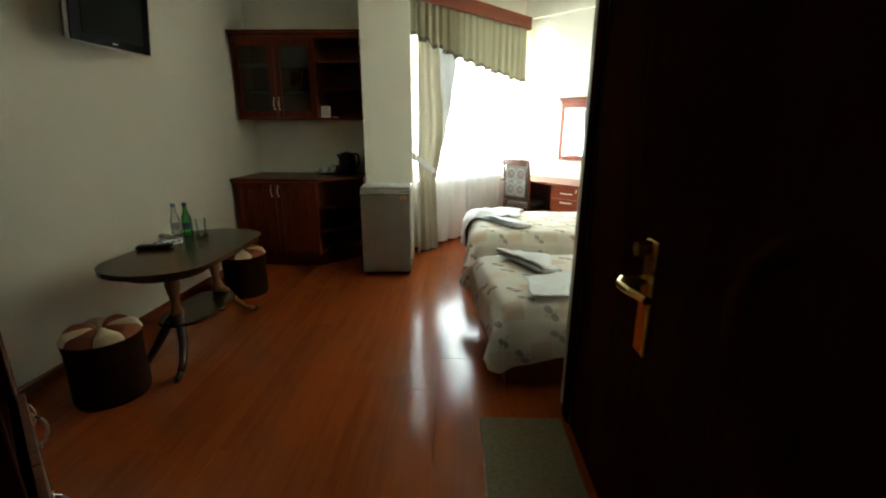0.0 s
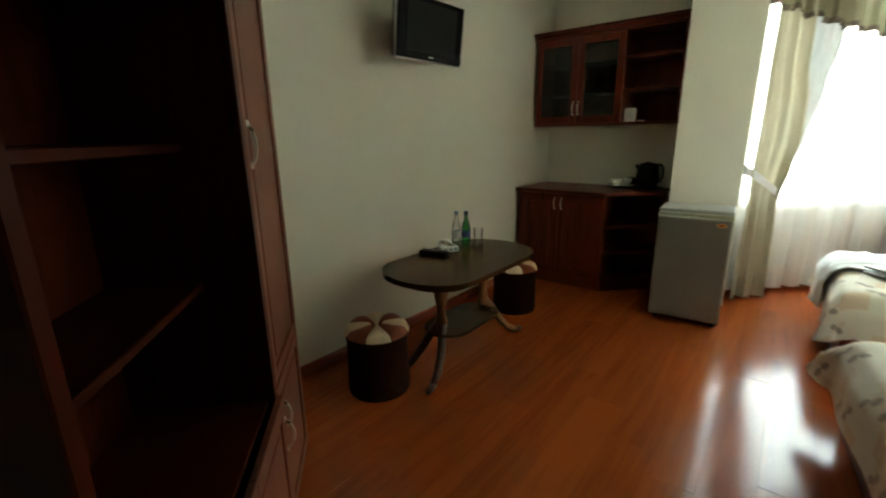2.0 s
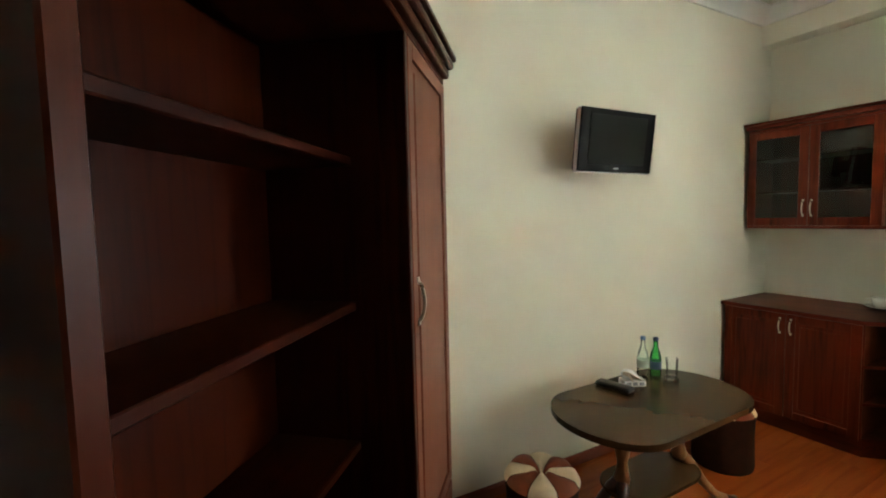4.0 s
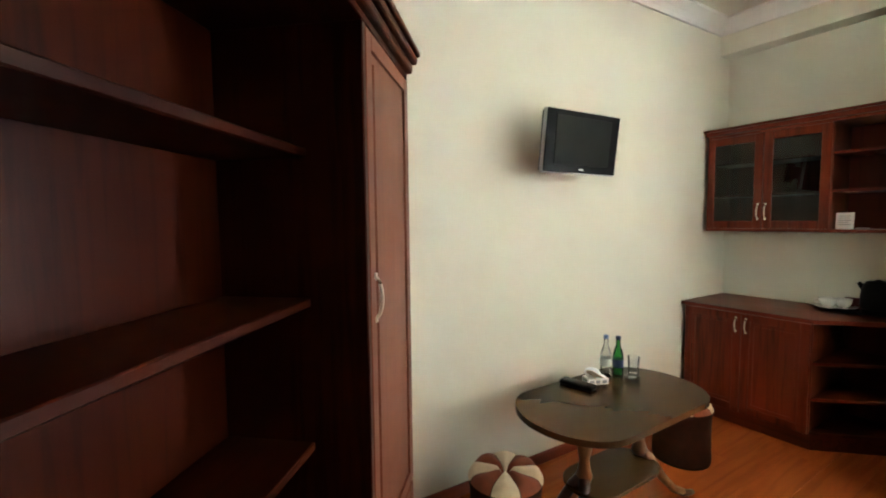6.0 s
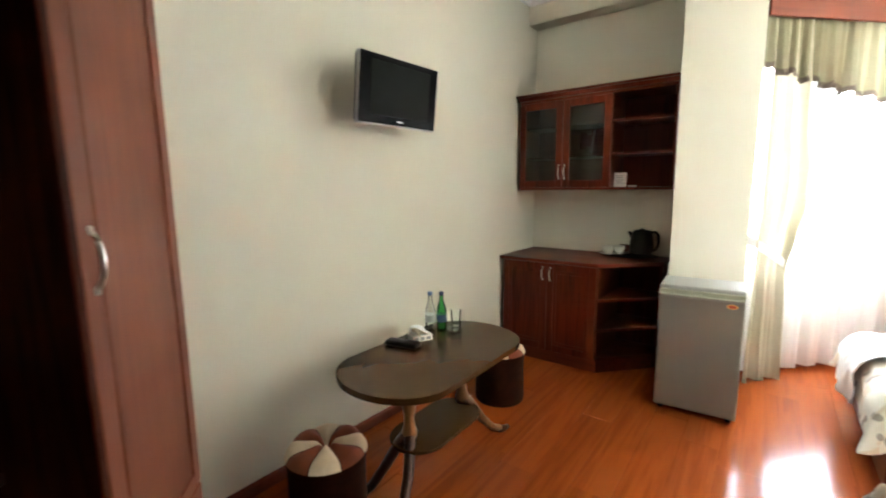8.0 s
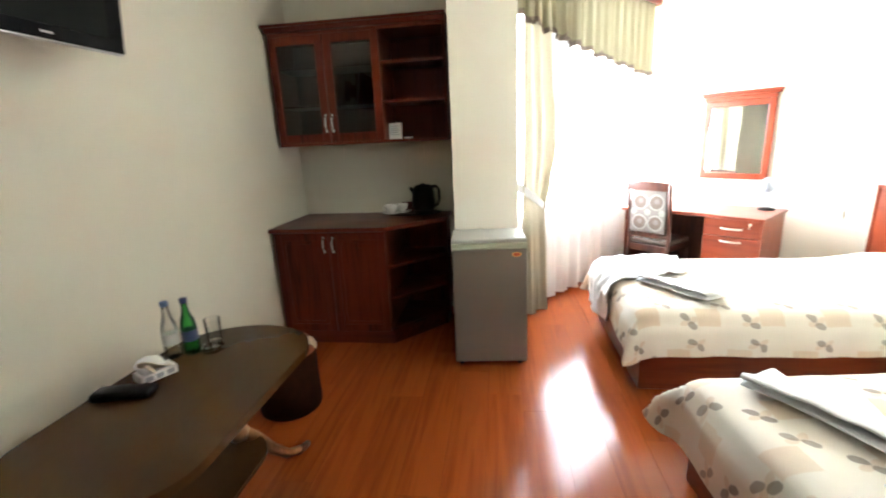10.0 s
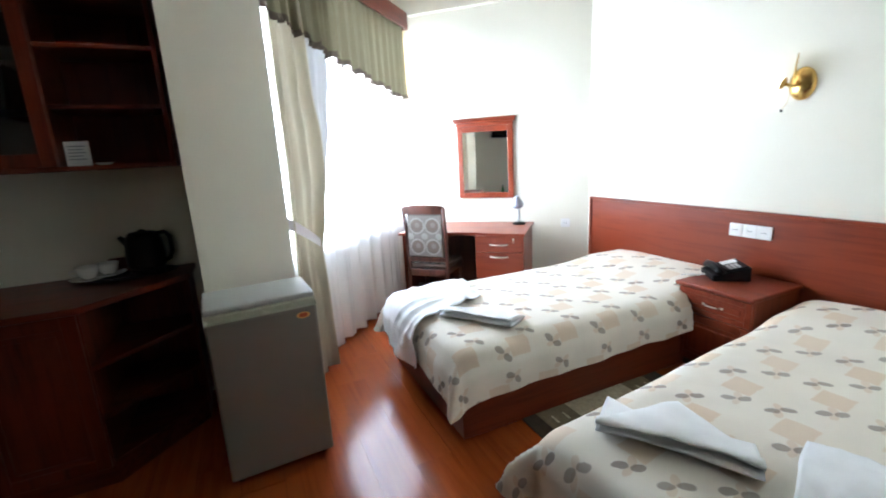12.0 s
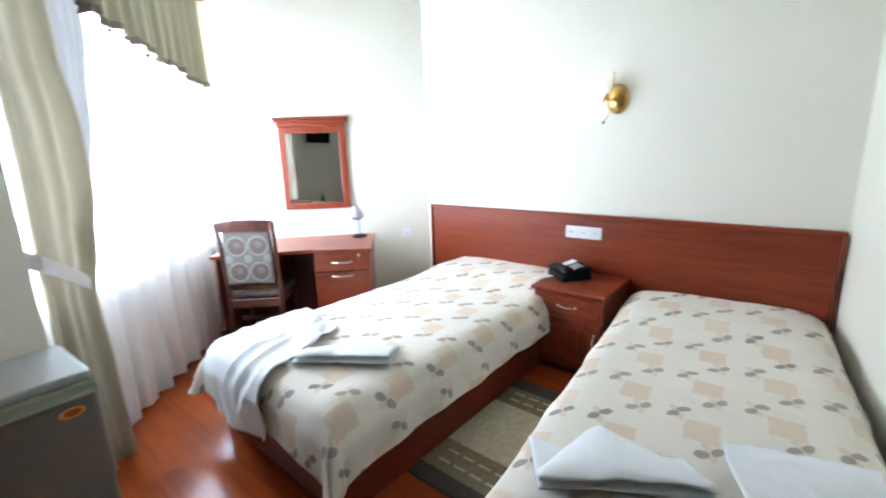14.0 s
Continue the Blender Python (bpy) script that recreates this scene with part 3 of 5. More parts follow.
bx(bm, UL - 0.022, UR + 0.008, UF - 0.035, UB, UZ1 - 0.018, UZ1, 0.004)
part("crown", bm, M_CHERRY_SHADED_X, upper)
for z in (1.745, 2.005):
    part("shelf", box(US, UR - 0.02, UF + 0.03, UB - 0.01, z, z + 0.018), M_CHERRY_SHADED_X, upper)
    part("shelf", box(UL + 0.02, US - 0.02, UF + 0.05, UB - 0.01, z, z + 0.014), M_CHERRY_SHADED_X, upper)
dw, dh = (US - UL) / 2, UZ1 - 0.075 - UZ0 - 0.024
for k in (0, 1):
    bm = bmesh.new()
    f = 0.06
    for a, b, c, e in ((0.002, f, 0, dh), (dw - f, dw - 0.002, 0, dh), (f, dw - f, 0, f), (f, dw - f, dh - f, dh)):
        bx(bm, a, b, 0, 0.02, c, e, 0.003)
    door = part("door", bm, M_CHERRY_SHADED, upper)
    door.location = (UL + k * dw, UF, UZ0 + 0.023)
    part("pane", sheet(f - 0.003, dw - f + 0.003, 0.011, f - 0.003, dh - f + 0.003), M_PANE, door, "smoked glass pane")
    h = part("handle", bow_handle(0.11, 0.025), M_STEEL, door, "satin nickel bow handle")
    h.location = (dw - 0.025 if k == 0 else 0.025, 0, 0.13)

fridge = thing("mini_fridge", "silver-grey mini fridge with a rounded door edge", "fridge", pose(-0.592, 4.735, 0.0, 0, 0, 3.8))
FW, FD = 0.468, 0.340
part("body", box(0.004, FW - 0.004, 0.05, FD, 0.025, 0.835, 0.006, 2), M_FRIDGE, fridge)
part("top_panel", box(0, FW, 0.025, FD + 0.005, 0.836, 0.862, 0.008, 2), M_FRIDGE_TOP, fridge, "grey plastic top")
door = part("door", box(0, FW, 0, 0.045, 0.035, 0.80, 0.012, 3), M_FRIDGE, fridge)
bm = bmesh.new()
grid(bm, 48, 8, lambda u, v: (FW * u, -0.004 + 0.035 * v ** 2 + 0.030 * max(0.0, math.sin(math.pi * (u * 2 % 1))) ** 0.5 * math.sin(math.pi * min(1.0, v * 1.4)), 0.803 + 0.033 * v))
part("handle_strip", bm, M_FRIDGE_GRIP, fridge, "olive-grey recessed grip strip", smooth=True)
part("grip_base", box(0.002, FW - 0.002, 0.012, 0.046, 0.80, 0.834, 0.004), M_FRIDGE_GRIP, fridge)
bm = bmesh.new()
lathe(bm, [(0.030, 0), (0.030, 0.0016)], seg=24)
st = part("sticker", bm, M_ORANGE, door, "orange oval sticker")
st.matrix_basis = pose(FW - 0.065, 0.0, 0.765, 90, 0, 0) @ Matrix.Diagonal((1, 0.5, 1, 1))
core = part("sticker_print", lathe(bmesh.new(), [(0.021, 0.0017), (0.021, 0.0022)], seg=24), M_RED, st, "red printed oval")
for x in (0.04, FW - 0.04):
    for y in (0.06, FD - 0.05):
        part("foot", lathe(bmesh.new(), [(0.016, 0), (0.018, 0.026)], x, y, 12), M_BLACK, fridge)

kettle = thing("kettle", "black plastic electric kettle on the worktop", "kettle", pose(-0.893, 5.545, CT + 0.008) @ Matrix.Diagonal((1.1, 1.1, 1.1, 1)))
part("base", lathe(bmesh.new(), [(0.075, 0), (0.078, 0.012), (0.07, 0.02)]), M_BLACK, kettle)
part("jug", lathe(bmesh.new(), [(0.072, 0.021), (0.082, 0.034), (0.084, 0.09), (0.078, 0.15), (0.070, 0.180), (0.064, 0.188)]), M_BLACK, kettle, smooth=True)
part("lid", lathe(bmesh.new(), [(0.063, 0.1885), (0.056, 0.198), (0.02, 0.204), (0.012, 0.21), (0.004, 0.212)]), M_BLACK, kettle, smooth=True)
part("spout", tube(bmesh.new(), [(-0.055, 0, 0.13), (-0.08, 0, 0.165), (-0.095, 0, 0.185)], 0.02, 8, 0.010), M_BLACK, kettle)
part("handle", tube(bmesh.new(), [(0.055, 0, 0.185), (0.095, 0, 0.19), (0.115, 0, 0.165), (0.115, 0, 0.09), (0.10, 0, 0.055), (0.07, 0, 0.045)], 0.010), M_BLACK, kettle)
tray = solo("tray", lathe(bmesh.new(), [(0.14, 0), (0.165, 0.006), (0.175, 0.015), (0.168, 0.015), (0.155, 0.008), (0.01, 0.006)], seg=32), M_BLACK, "round black serving tray on the worktop", "tray",
            pose(-0.995, 5.53, CT) @ Matrix.Diagonal((1.42, 0.66, 1, 1)), smooth=True)


def teacup(m, group):
    cup = thing("teacup", "white china teacup on its saucer", "cup", m, group)
    part("saucer", lathe(bmesh.new(), [(0.03, 0), (0.055, 0.006), (0.068, 0.014), (0.066, 0.015), (0.05, 0.008), (0.01, 0.006)]), M_CHINA, cup, smooth=True)
    part("bowl", lathe(bmesh.new(), [(0.020, 0.0085), (0.024, 0.012), (0.036, 0.03), (0.042, 0.06), (0.039, 0.06), (0.033, 0.03), (0.004, 0.014)]), M_CHINA, cup, smooth=True)
    part("handle", tube(bmesh.new(), [(0.039, 0, 0.05), (0.057, 0, 0.048), (0.058, 0, 0.034), (0.038, 0, 0.028)], 0.004), M_CHINA, cup)
    return cup


teacup(pose(-1.150, 5.505, CT + 0.008, 0, 0, 200) @ Matrix.Diagonal((1.25, 1.25, 1.25, 1)), "cups on the tray")
teacup(pose(-1.075, 5.56, CT + 0.0085, 0, 0, 150) @ Matrix.Diagonal((1.2, 1.2, 1.2, 1)), "cups on the tray")
tea = thing("tea_box", "small dark red cardboard box behind the teacups", "box", pose(-1.035, 5.632, CT, 0, 0, 4))
part("carton", box(-0.05, 0.05, -0.014, 0.014, 0, 0.085, 0.002), M_CARTON, tea)
part("lid", box(-0.0508, 0.0508, -0.0148, 0.0148, 0.062, 0.0855, 0.002), M_CARTON, tea)
card = thing("info_card", "small white printed card standing on the open shelf", "card", pose(-1.04, 5.36, 1.492, -8, 0, 6))
part("card_sheet", box(-0.047, 0.047, 0, 0.002, 0.0005, 0.115, 0), M_PAPER, card)
for i in range(5):
    part("print_bar", box(-0.035, 0.03 - 0.01 * (i % 2), -0.001, 0.0, 0.030 + 0.015 * i, 0.034 + 0.015 * i, 0), M_INK, card)
solo("soap_dish", lathe(bmesh.new(), [(0.022, 0), (0.038, 0.010), (0.036, 0.011), (0.02, 0.004)]), M_CHINA, "small white china dish on the open shelf", "dish", pose(-0.945, 5.36, 1.4925), smooth=True)

# ---- television ----
tv = thing("television", "flat black television with silver trim on a wall bracket", "television", look((-1.735, 3.524, 2.020), (-0.735, 3.48, 1.90)))
TW, TH = 0.287, 0.168
part("housing", box(-TW, TW, -TH, TH, 0.004, 0.05, 0.01, 2), M_BLACK, tv)
bm = bmesh.new()
for a, b, c, e in ((-TW - 0.008, TW + 0.008, -TH - 0.011, -TH + 0.004), (-TW - 0.008, TW + 0.008, TH - 0.004, TH + 0.006), (-TW - 0.010, -TW + 0.003, -TH, TH), (TW - 0.003, TW + 0.010, -TH, TH)):
    bx(bm, a, b, c, e, 0.002, 0.028, 0.004)
part("trim", bm, M_SILVER, tv, "silver edge trim")
part("bezel", box(-TW - 0.007, TW + 0.007, -TH - 0.004, TH + 0.005, -0.008, 0.0015, 0.003), M_PIANO, tv)
part("screen", box(-TW + 0.062, TW - 0.062, -TH + 0.04, TH - 0.025, -0.011, -0.007, 0.001), M_BLACKGLASS, tv, "dark switched-off screen")
part("badge", box(-0.02, 0.02, -TH + 0.014, -TH + 0.02, -0.0095, -0.007, 0), M_SILVER, tv)
part("bracket_arm", box(-0.05, 0.05, -0.06, 0.06, 0.05, 0.20, 0.006), M_BLACK, tv)
part("wall_plate", box(-0.09, 0.09, -0.10, 0.10, 0.20, 0.222, 0.004), M_BLACK, tv)

# ---- oval table and poufs ----
table = thing("oval_table", "oval brown lacquered low table on turned legs", "table", pose(-1.405, 3.388, 0))


def stadium(hx, hy, n=16, end=None):
    """A long oval: straight sides along y with half-oval ends."""
    end = hx if end is None else end
    out = []
    for k in range(2 * n + 2):
        a = math.pi * k / n if k <= n else math.pi * (k - 1) / n
        cy = (hy - end) if k <= n else -(hy - end)
        out.append((hx * math.cos(a), cy + end * math.sin(a)))
    return out


part("tabletop", slab(bmesh.new(), stadium(0.308, 0.557, 28, 0.25), 0.62, 0.65, 0.012), M_TABLE, table)
part("apron", slab(bmesh.new(), stadium(0.225, 0.46, 16, 0.19), 0.575, 0.621), M_DARKWOOD, table)
PROF = [(0.034, 0.27), (0.040, 0.30), (0.028, 0.34), (0.024, 0.38), (0.034, 0.43), (0.042, 0.48), (0.034, 0.53), (0.026, 0.55), (0.044, 0.576)]
for y, out in ((-0.22, -1), (0.24, 1)):
    leg = part("pedestal", lathe(bmesh.new(), PROF, 0.0, y, 20), M_PALEWOOD, table, "light turned wooden pedestal", smooth=True)
    for sx in (-1, 1):
        pts = [(0, y, 0.30), (sx * 0.035, y + out * 0.04, 0.25), (sx * 0.075, y + out * 0.10, 0.14), (sx * 0.105, y + out * 0.17, 0.06), (sx * 0.125, y + out * 0.235, 0.03)]
        # curved feet: darker on the near pedestal, paler on the far one
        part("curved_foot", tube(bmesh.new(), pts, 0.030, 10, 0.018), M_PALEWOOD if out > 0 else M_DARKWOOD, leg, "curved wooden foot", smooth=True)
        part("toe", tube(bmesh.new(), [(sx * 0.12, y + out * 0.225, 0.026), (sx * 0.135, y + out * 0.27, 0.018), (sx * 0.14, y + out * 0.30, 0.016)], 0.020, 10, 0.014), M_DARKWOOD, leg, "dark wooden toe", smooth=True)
part("lower_shelf", slab(bmesh.new(), stadium(0.15, 0.30), 0.232, 0.25, 0.004), M_TABLE, table)


def pouf(m):
    """Round padded stool: a dark barrel under a top of wedges in two colours."""
    p = thing("pouf", "round pouf with a rust and cream pinwheel top", "stool", m, "poufs at the oval table")
    part("barrel", lathe(bmesh.new(), [(0.170, 0.0), (0.174, 0.02), (0.172, 0.10), (0.170, 0.20), (0.172, 0.30), (0.178, 0.345), (0.172, 0.36)], seg=32), M_VELVET_D, p, smooth=True)
    for k in range(8):
        def fn(u, v, k=k):
            a = 2 * math.pi * (k + 0.02 + 0.96 * u) / 8
            r = 0.004 + 0.176 * v
            puff = 0.040 * (1 - (2 * v - 1) ** 4) * (0.55 + 0.45 * math.sin(math.pi * u)) - 0.018 * max(0, 1 - v * 5)
            return (r * math.cos(a), r * math.sin(a), 0.362 + puff - (0.012 if v > 0.98 else 0))
        bm = bmesh.new()
        grid(bm, 6, 10, fn)
        part("wedge", bm, M_VELVET_C if k % 2 else M_VELVET_R, p, "cream plush wedge" if k % 2 else "rust plush wedge", smooth=True)
    return p


first = pouf(pose(-1.553, 2.778, 0, 0, 0, -17.5))
copy_thing(first, pose(-1.52, 4.27, 0, 0, 0, 50))


def bottle(m, glass_mat, cap, label, lab_mat):
    b = thing("bottle", label, "bottle", m, "bottles on the oval table")
    part("glass", lathe(bmesh.new(), [(0.028, 0), (0.031, 0.006), (0.031, 0.12), (0.026, 0.15), (0.015, 0.18), (0.0125, 0.20), (0.0125, 0.222)], seg=20), glass_mat, b, smooth=True)
    part("cap", lathe(bmesh.new(), [(0.0145, 0.2225), (0.0145, 0.240), (0.012, 0.242)], seg=16), cap, b)
    part("paper_label", lathe(bmesh.new(), [(0.0318, 0.060), (0.0318, 0.105)], seg=20), lab_mat, b)
    return b


bottle(pose(-1.578, 3.668, 0.65), M_GREEN_T, M_BLUE, "green glass water bottle with a navy label", M_BLUE)
bottle(pose(-1.632, 3.628, 0.65), M_TUMBLER, M_CAPBLUE, "clear glass bottle with a white label", M_PAPER)


def vessel(profile, seg=24):
    """A thin-walled open vessel with a closed floor and a rolled rim."""
    bm = bmesh.new()
    rows = grid(bm, seg, len(profile) - 1, lambda u, v: (profile[round(v * (len(profile) - 1))][0] * math.cos(2 * math.pi * u),
                profile[round(v * (len(profile) - 1))][0] * math.sin(2 * math.pi * u), profile[round(v * (len(profile) - 1))][1]), close_u=True)
    bm.faces.new(rows[0][::-1])
    return bm


cup = thing("tumbler", "clear glass tumbler on the oval table", "glass", pose(-1.535, 3.755, 0.65))
part("wall", vessel([(0.027, 0.0), (0.029, 0.01), (0.032, 0.07), (0.034, 0.112), (0.0345, 0.114), (0.033, 0.114)]), M_TUMBLER, cup, smooth=True)
part("thick_base", lathe(bmesh.new(), [(0.026, 0.0012), (0.0275, 0.012), (0.010, 0.013)], seg=20), M_CLEAR, cup, smooth=True)
ash = thing("ashtray", "clear cut glass ashtray on the oval table", "ashtray", pose(-1.498, 3.688, 0.65) @ Matrix.Diagonal((0.72, 0.72, 0.8, 1)))
part("bowl", lathe(bmesh.new(), [(0.05, 0), (0.058, 0.004), (0.062, 0.032), (0.052, 0.032), (0.045, 0.010), (0.004, 0.009)], seg=12), M_TUMBLER, ash)
nap = thing("napkin_holder", "white printed napkin box with pulled paper tissues", "napkins", pose(-1.585, 3.475, 0.65, 0, 0, 62))
part("holder", box(-0.062, 0.062, -0.036, 0.036, 0, 0.034, 0.004, 2), M_PAPER, nap)
for i, (a, b) in enumerate(((-0.05, -0.022), (-0.012, 0.012), (0.024, 0.05))):
    part("print_bar", box(a, b, -0.0372, -0.0358, 0.008, 0.026, 0), M_INK, nap)
for k, (ang, lean) in enumerate(((20, 0.020), (-25, -0.014), (70, 0.010))):
    bm = bmesh.new()
    grid(bm, 8, 8, lambda u, v, k=k, lean=lean: (-0.05 + 0.10 * u, lean * v * 2 + 0.012 * math.sin(5 * u + k) * v, 0.033 + 0.042 * v * (0.6 + 0.4 * math.sin(3 * u + k))))
    bm.normal_update()
    bmesh.ops.solidify(bm, geom=bm.faces[:], thickness=0.0015)
    part("tissue", bm, M_TISSUE if k else M_PAPER, nap, "crumpled cream paper tissue", smooth=True).matrix_basis = pose(0, 0, 0, 0, 0, ang)
pouch = thing("glasses_case", "rounded black case lying on the oval table", "case", pose(-1.600, 3.345, 0.65, 0, 0, 12))
bm = box(-0.10, 0.10, -0.036, 0.036, 0, 0.030, 0.013, 3)
part("body", bm, M_BLACK, pouch, smooth=True)
part("seam", box(-0.094, 0.094, -0.0368, 0.0368, 0.016, 0.0185, 0.001), M_PIANO, pouch)

# ---- wardrobe ----
ANG = 41.0
WP = Vector((-1.066, 1.902, 0))
wa = Vector((-math.cos(radians(ANG)), math.sin(radians(ANG)), 0))
wn_ = Vector((math.sin(radians(ANG)), math.cos(radians(ANG)), 0))
# local frame: x along the front away from the entrance, -y out into the room
wm = Matrix((( wa.x, -wn_.x, 0, WP.x), (wa.y, -wn_.y, 0, WP.y), (0, 0, 1, 0), (0, 0, 0, 1)))
ward = thing("wardrobe", "tall cherry wood wardrobe with open shelves and panelled doors", "wardrobe", pose(WP.x, WP.y, 0, 0, 0, 180 - ANG) @ Matrix.Diagonal((1, 1, 1, 1)))
WL, WR, WDEP, WTOP = -0.87, 0.455, 0.42, 2.08
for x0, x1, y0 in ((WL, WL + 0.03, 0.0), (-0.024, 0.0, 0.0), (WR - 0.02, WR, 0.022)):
    part("side_panel", box(x0, x1, y0, WDEP, 0.0, WTOP, 0.003), M_MAHOG_SHADED, ward)
part("back_panel", box(WL + 0.03, -0.024, WDEP - 0.012, WDEP, 0.06, WTOP), M_MAHOG_SHADED, ward)
part("back_panel", box(0.0, WR - 0.02, WDEP - 0.012, WDEP, 0.06, WTOP), M_MAHOG_SHADED, ward)
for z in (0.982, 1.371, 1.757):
    part("shelf", box(WL + 0.03, -0.024, 0.155, WDEP - 0.012, z - 0.012, z + 0.012, 0.003), M_MAHOG_SHADED_X, ward)
part("shelf", box(WL + 0.03, -0.024, 0.02, WDEP - 0.012, 0.570, 0.592, 0.003), M_MAHOG_SHADED_X, ward)
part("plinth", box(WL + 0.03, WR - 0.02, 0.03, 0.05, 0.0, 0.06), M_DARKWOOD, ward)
part("top_board", box(WL, WR, 0.0, WDEP, WTOP, WTOP + 0.022), M_MAHOG_SHADED_X, ward)
bm = bx(bmesh.new(), WL - 0.01, WR + 0.010, -0.020, WDEP, WTOP + 0.022, WTOP + 0.055, 0.008, 2)
bx(bm, WL - 0.02, WR + 0.022, -0.036, WDEP, WTOP + 0.055, WTOP + 0.085, 0.010, 2)
bx(bm, WL - 0.02, WR + 0.028, -0.044, WDEP, WTOP + 0.085, WTOP + 0.105, 0.004)
part("crown", bm, M_MAHOG_SHADED_X, ward)
half = (-0.024 - WL - 0.03) / 2
for k in (0, 1):
    d = hang_door("lower_door", half + 0.022, 0.525, 0.02, 0.06, M_MAHOG_LIT, ward)
    d.location = (WL + 0.004 + k * (half + 0.026), -0.021, 0.065)
    h = part("handle", bow_handle(0.11, 0.028), M_STEEL, d, "satin nickel bow handle")
    h.location = (half - 0.02 if k == 0 else half - 0.01, 0, 0.40)
d = hang_door("tall_door", WR - 0.002, WTOP - 0.62, 0.02, 0.045, M_MAHOG_LIT, ward)
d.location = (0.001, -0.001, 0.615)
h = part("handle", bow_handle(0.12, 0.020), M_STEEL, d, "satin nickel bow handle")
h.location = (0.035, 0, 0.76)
d = hang_door("lower_door", WR - 0.002, 0.54, 0.02, 0.045, M_MAHOG_LIT, ward)
d.location = (0.001, -0.001, 0.065)
h = part("handle", bow_handle(0.11, 0.028), M_STEEL, d, "satin nickel bow handle")
h.location = (0.045, 0, 0.42)

# ---- entrance ----


def panelled_leaf(w, h, t):
    """A door leaf with raised panels on both faces; x from the hinge, y its thickness."""
    bm = bx(bmesh.new(), 0, w, 0, t, 0.005, h, 0.003)
    for z0, z1 in ((0.16, 0.78), (0.95, h - 0.14)):
        for y0, y1 in ((-0.008, 0.001), (t - 0.001, t + 0.008)):
            bx(bm, 0.13, w - 0.13, y0, y1, z0, z1, 0.006, 2)
            ya, yb = (y0 - 0.006, y0 + 0.002) if y0 < 0 else (y1 - 0.002, y1 + 0.006)
            bx(bm, 0.19, w - 0.19, ya, yb, z0 + 0.06, z1 - 0.06, 0.005, 2)
    return bm


def lever(material, parent, x, y, z, out, toward, plate, label):
    """A lever on a long plate; out: side along y, toward: side along x."""
    p = part("lock_plate", box(x - 0.020, x + 0.020, min(y, y + out * 0.006), max(y, y + out * 0.006), z - plate, z + 0.07, 0.003), material, parent, label)
    pts = [(x, y + out * 0.005, z), (x, y + out * 0.045, z), (x + toward * 0.02, y + out * 0.055, z), (x + toward * 0.06, y + out * 0.055, z + 0.003), (x + toward * 0.105, y + out * 0.050, z + 0.006)]
    part("lever", tube(bmesh.new(), pts, 0.010, 10, 0.007), material, p)
    part("thumb_turn", tube(bmesh.new(), [(x, y + out * 0.004, z + 0.055), (x, y + out * 0.03, z + 0.055)], 0.014, 12, 0.012), material, p)
    return p


leaf = thing("entrance_door", "dark mahogany panelled entrance door standing open", "door", pose(0.665, 0.69, 0.0, 0, 0, 90))
part("leaf", panelled_leaf(0.85, 2.04, 0.042), M_DOOR, leaf)
ring = [(0.100, 0.0), (0.104, 0.005), (0.115, 0.007), (0.126, 0.005), (0.130, 0.0)]
bm = bmesh.new()
grid(bm, 40, 4, lambda u, v: (ring[round(v * 4)][0] * math.cos(2 * math.pi * u), ring[round(v * 4)][0] * math.sin(2 * math.pi * u), ring[round(v * 4)][1]), close_u=True)
part("ring_moulding", bm, M_DOOR, leaf, "round carved moulding", smooth=True).matrix_basis = pose(0.425, 0.0555, 1.19, -90, 0, 0)
lever(M_BRASS, leaf, 0.775, 0.042, 1.15, 1, -1, 0.135, "polished brass lock plate")
solo("door_1", box(0.625, 0.685, 0.46, 0.68, 0.0, 2.08, 0.004), M_DOOR, "dark mahogany door frame of the entrance", "door frame", kind="structure")
bath = thing("bathroom_door", "closed dark mahogany bathroom door with a lever handle", "door", pose(0.905, 1.735, 0.0, 0, 0, 90))
part("leaf", panelled_leaf(0.83, 2.0, 0.04), M_DOOR, bath)
lever(M_STEEL, bath, 0.10, 0.04, 1.06, 1, 1, 0.10, "satin nickel lock plate")
bm = bmesh.new()
for y0, y1, z0, z1 in ((1.615, 1.695, 0, 2.03), (2.60, 2.68, 0, 2.03), (1.615, 2.68, 2.03, 2.12)):
    bx(bm, 0.848, 0.866, y0, y1, z0, z1, 0.004)
for y0, y1, z0, z1 in ((1.702, 1.732, 0, 2.015), (2.568, 2.598, 0, 2.015), (1.702, 2.598, 2.015, 2.048)):
    bx(bm, 0.866, 0.988, y0, y1, z0, z1, 0.002)
solo("door_2", bm, M_DOOR, "dark mahogany casing round the bathroom door", "door frame", kind="structure")
bm = bmesh.new()
bx(bm, 0.43, 0.83, 1.98, 2.62, 0.0, 0.012, 0.005, 2)
solo("door_mat", bm, M_MAT, "olive pile mat on the laminate floor", "mat")


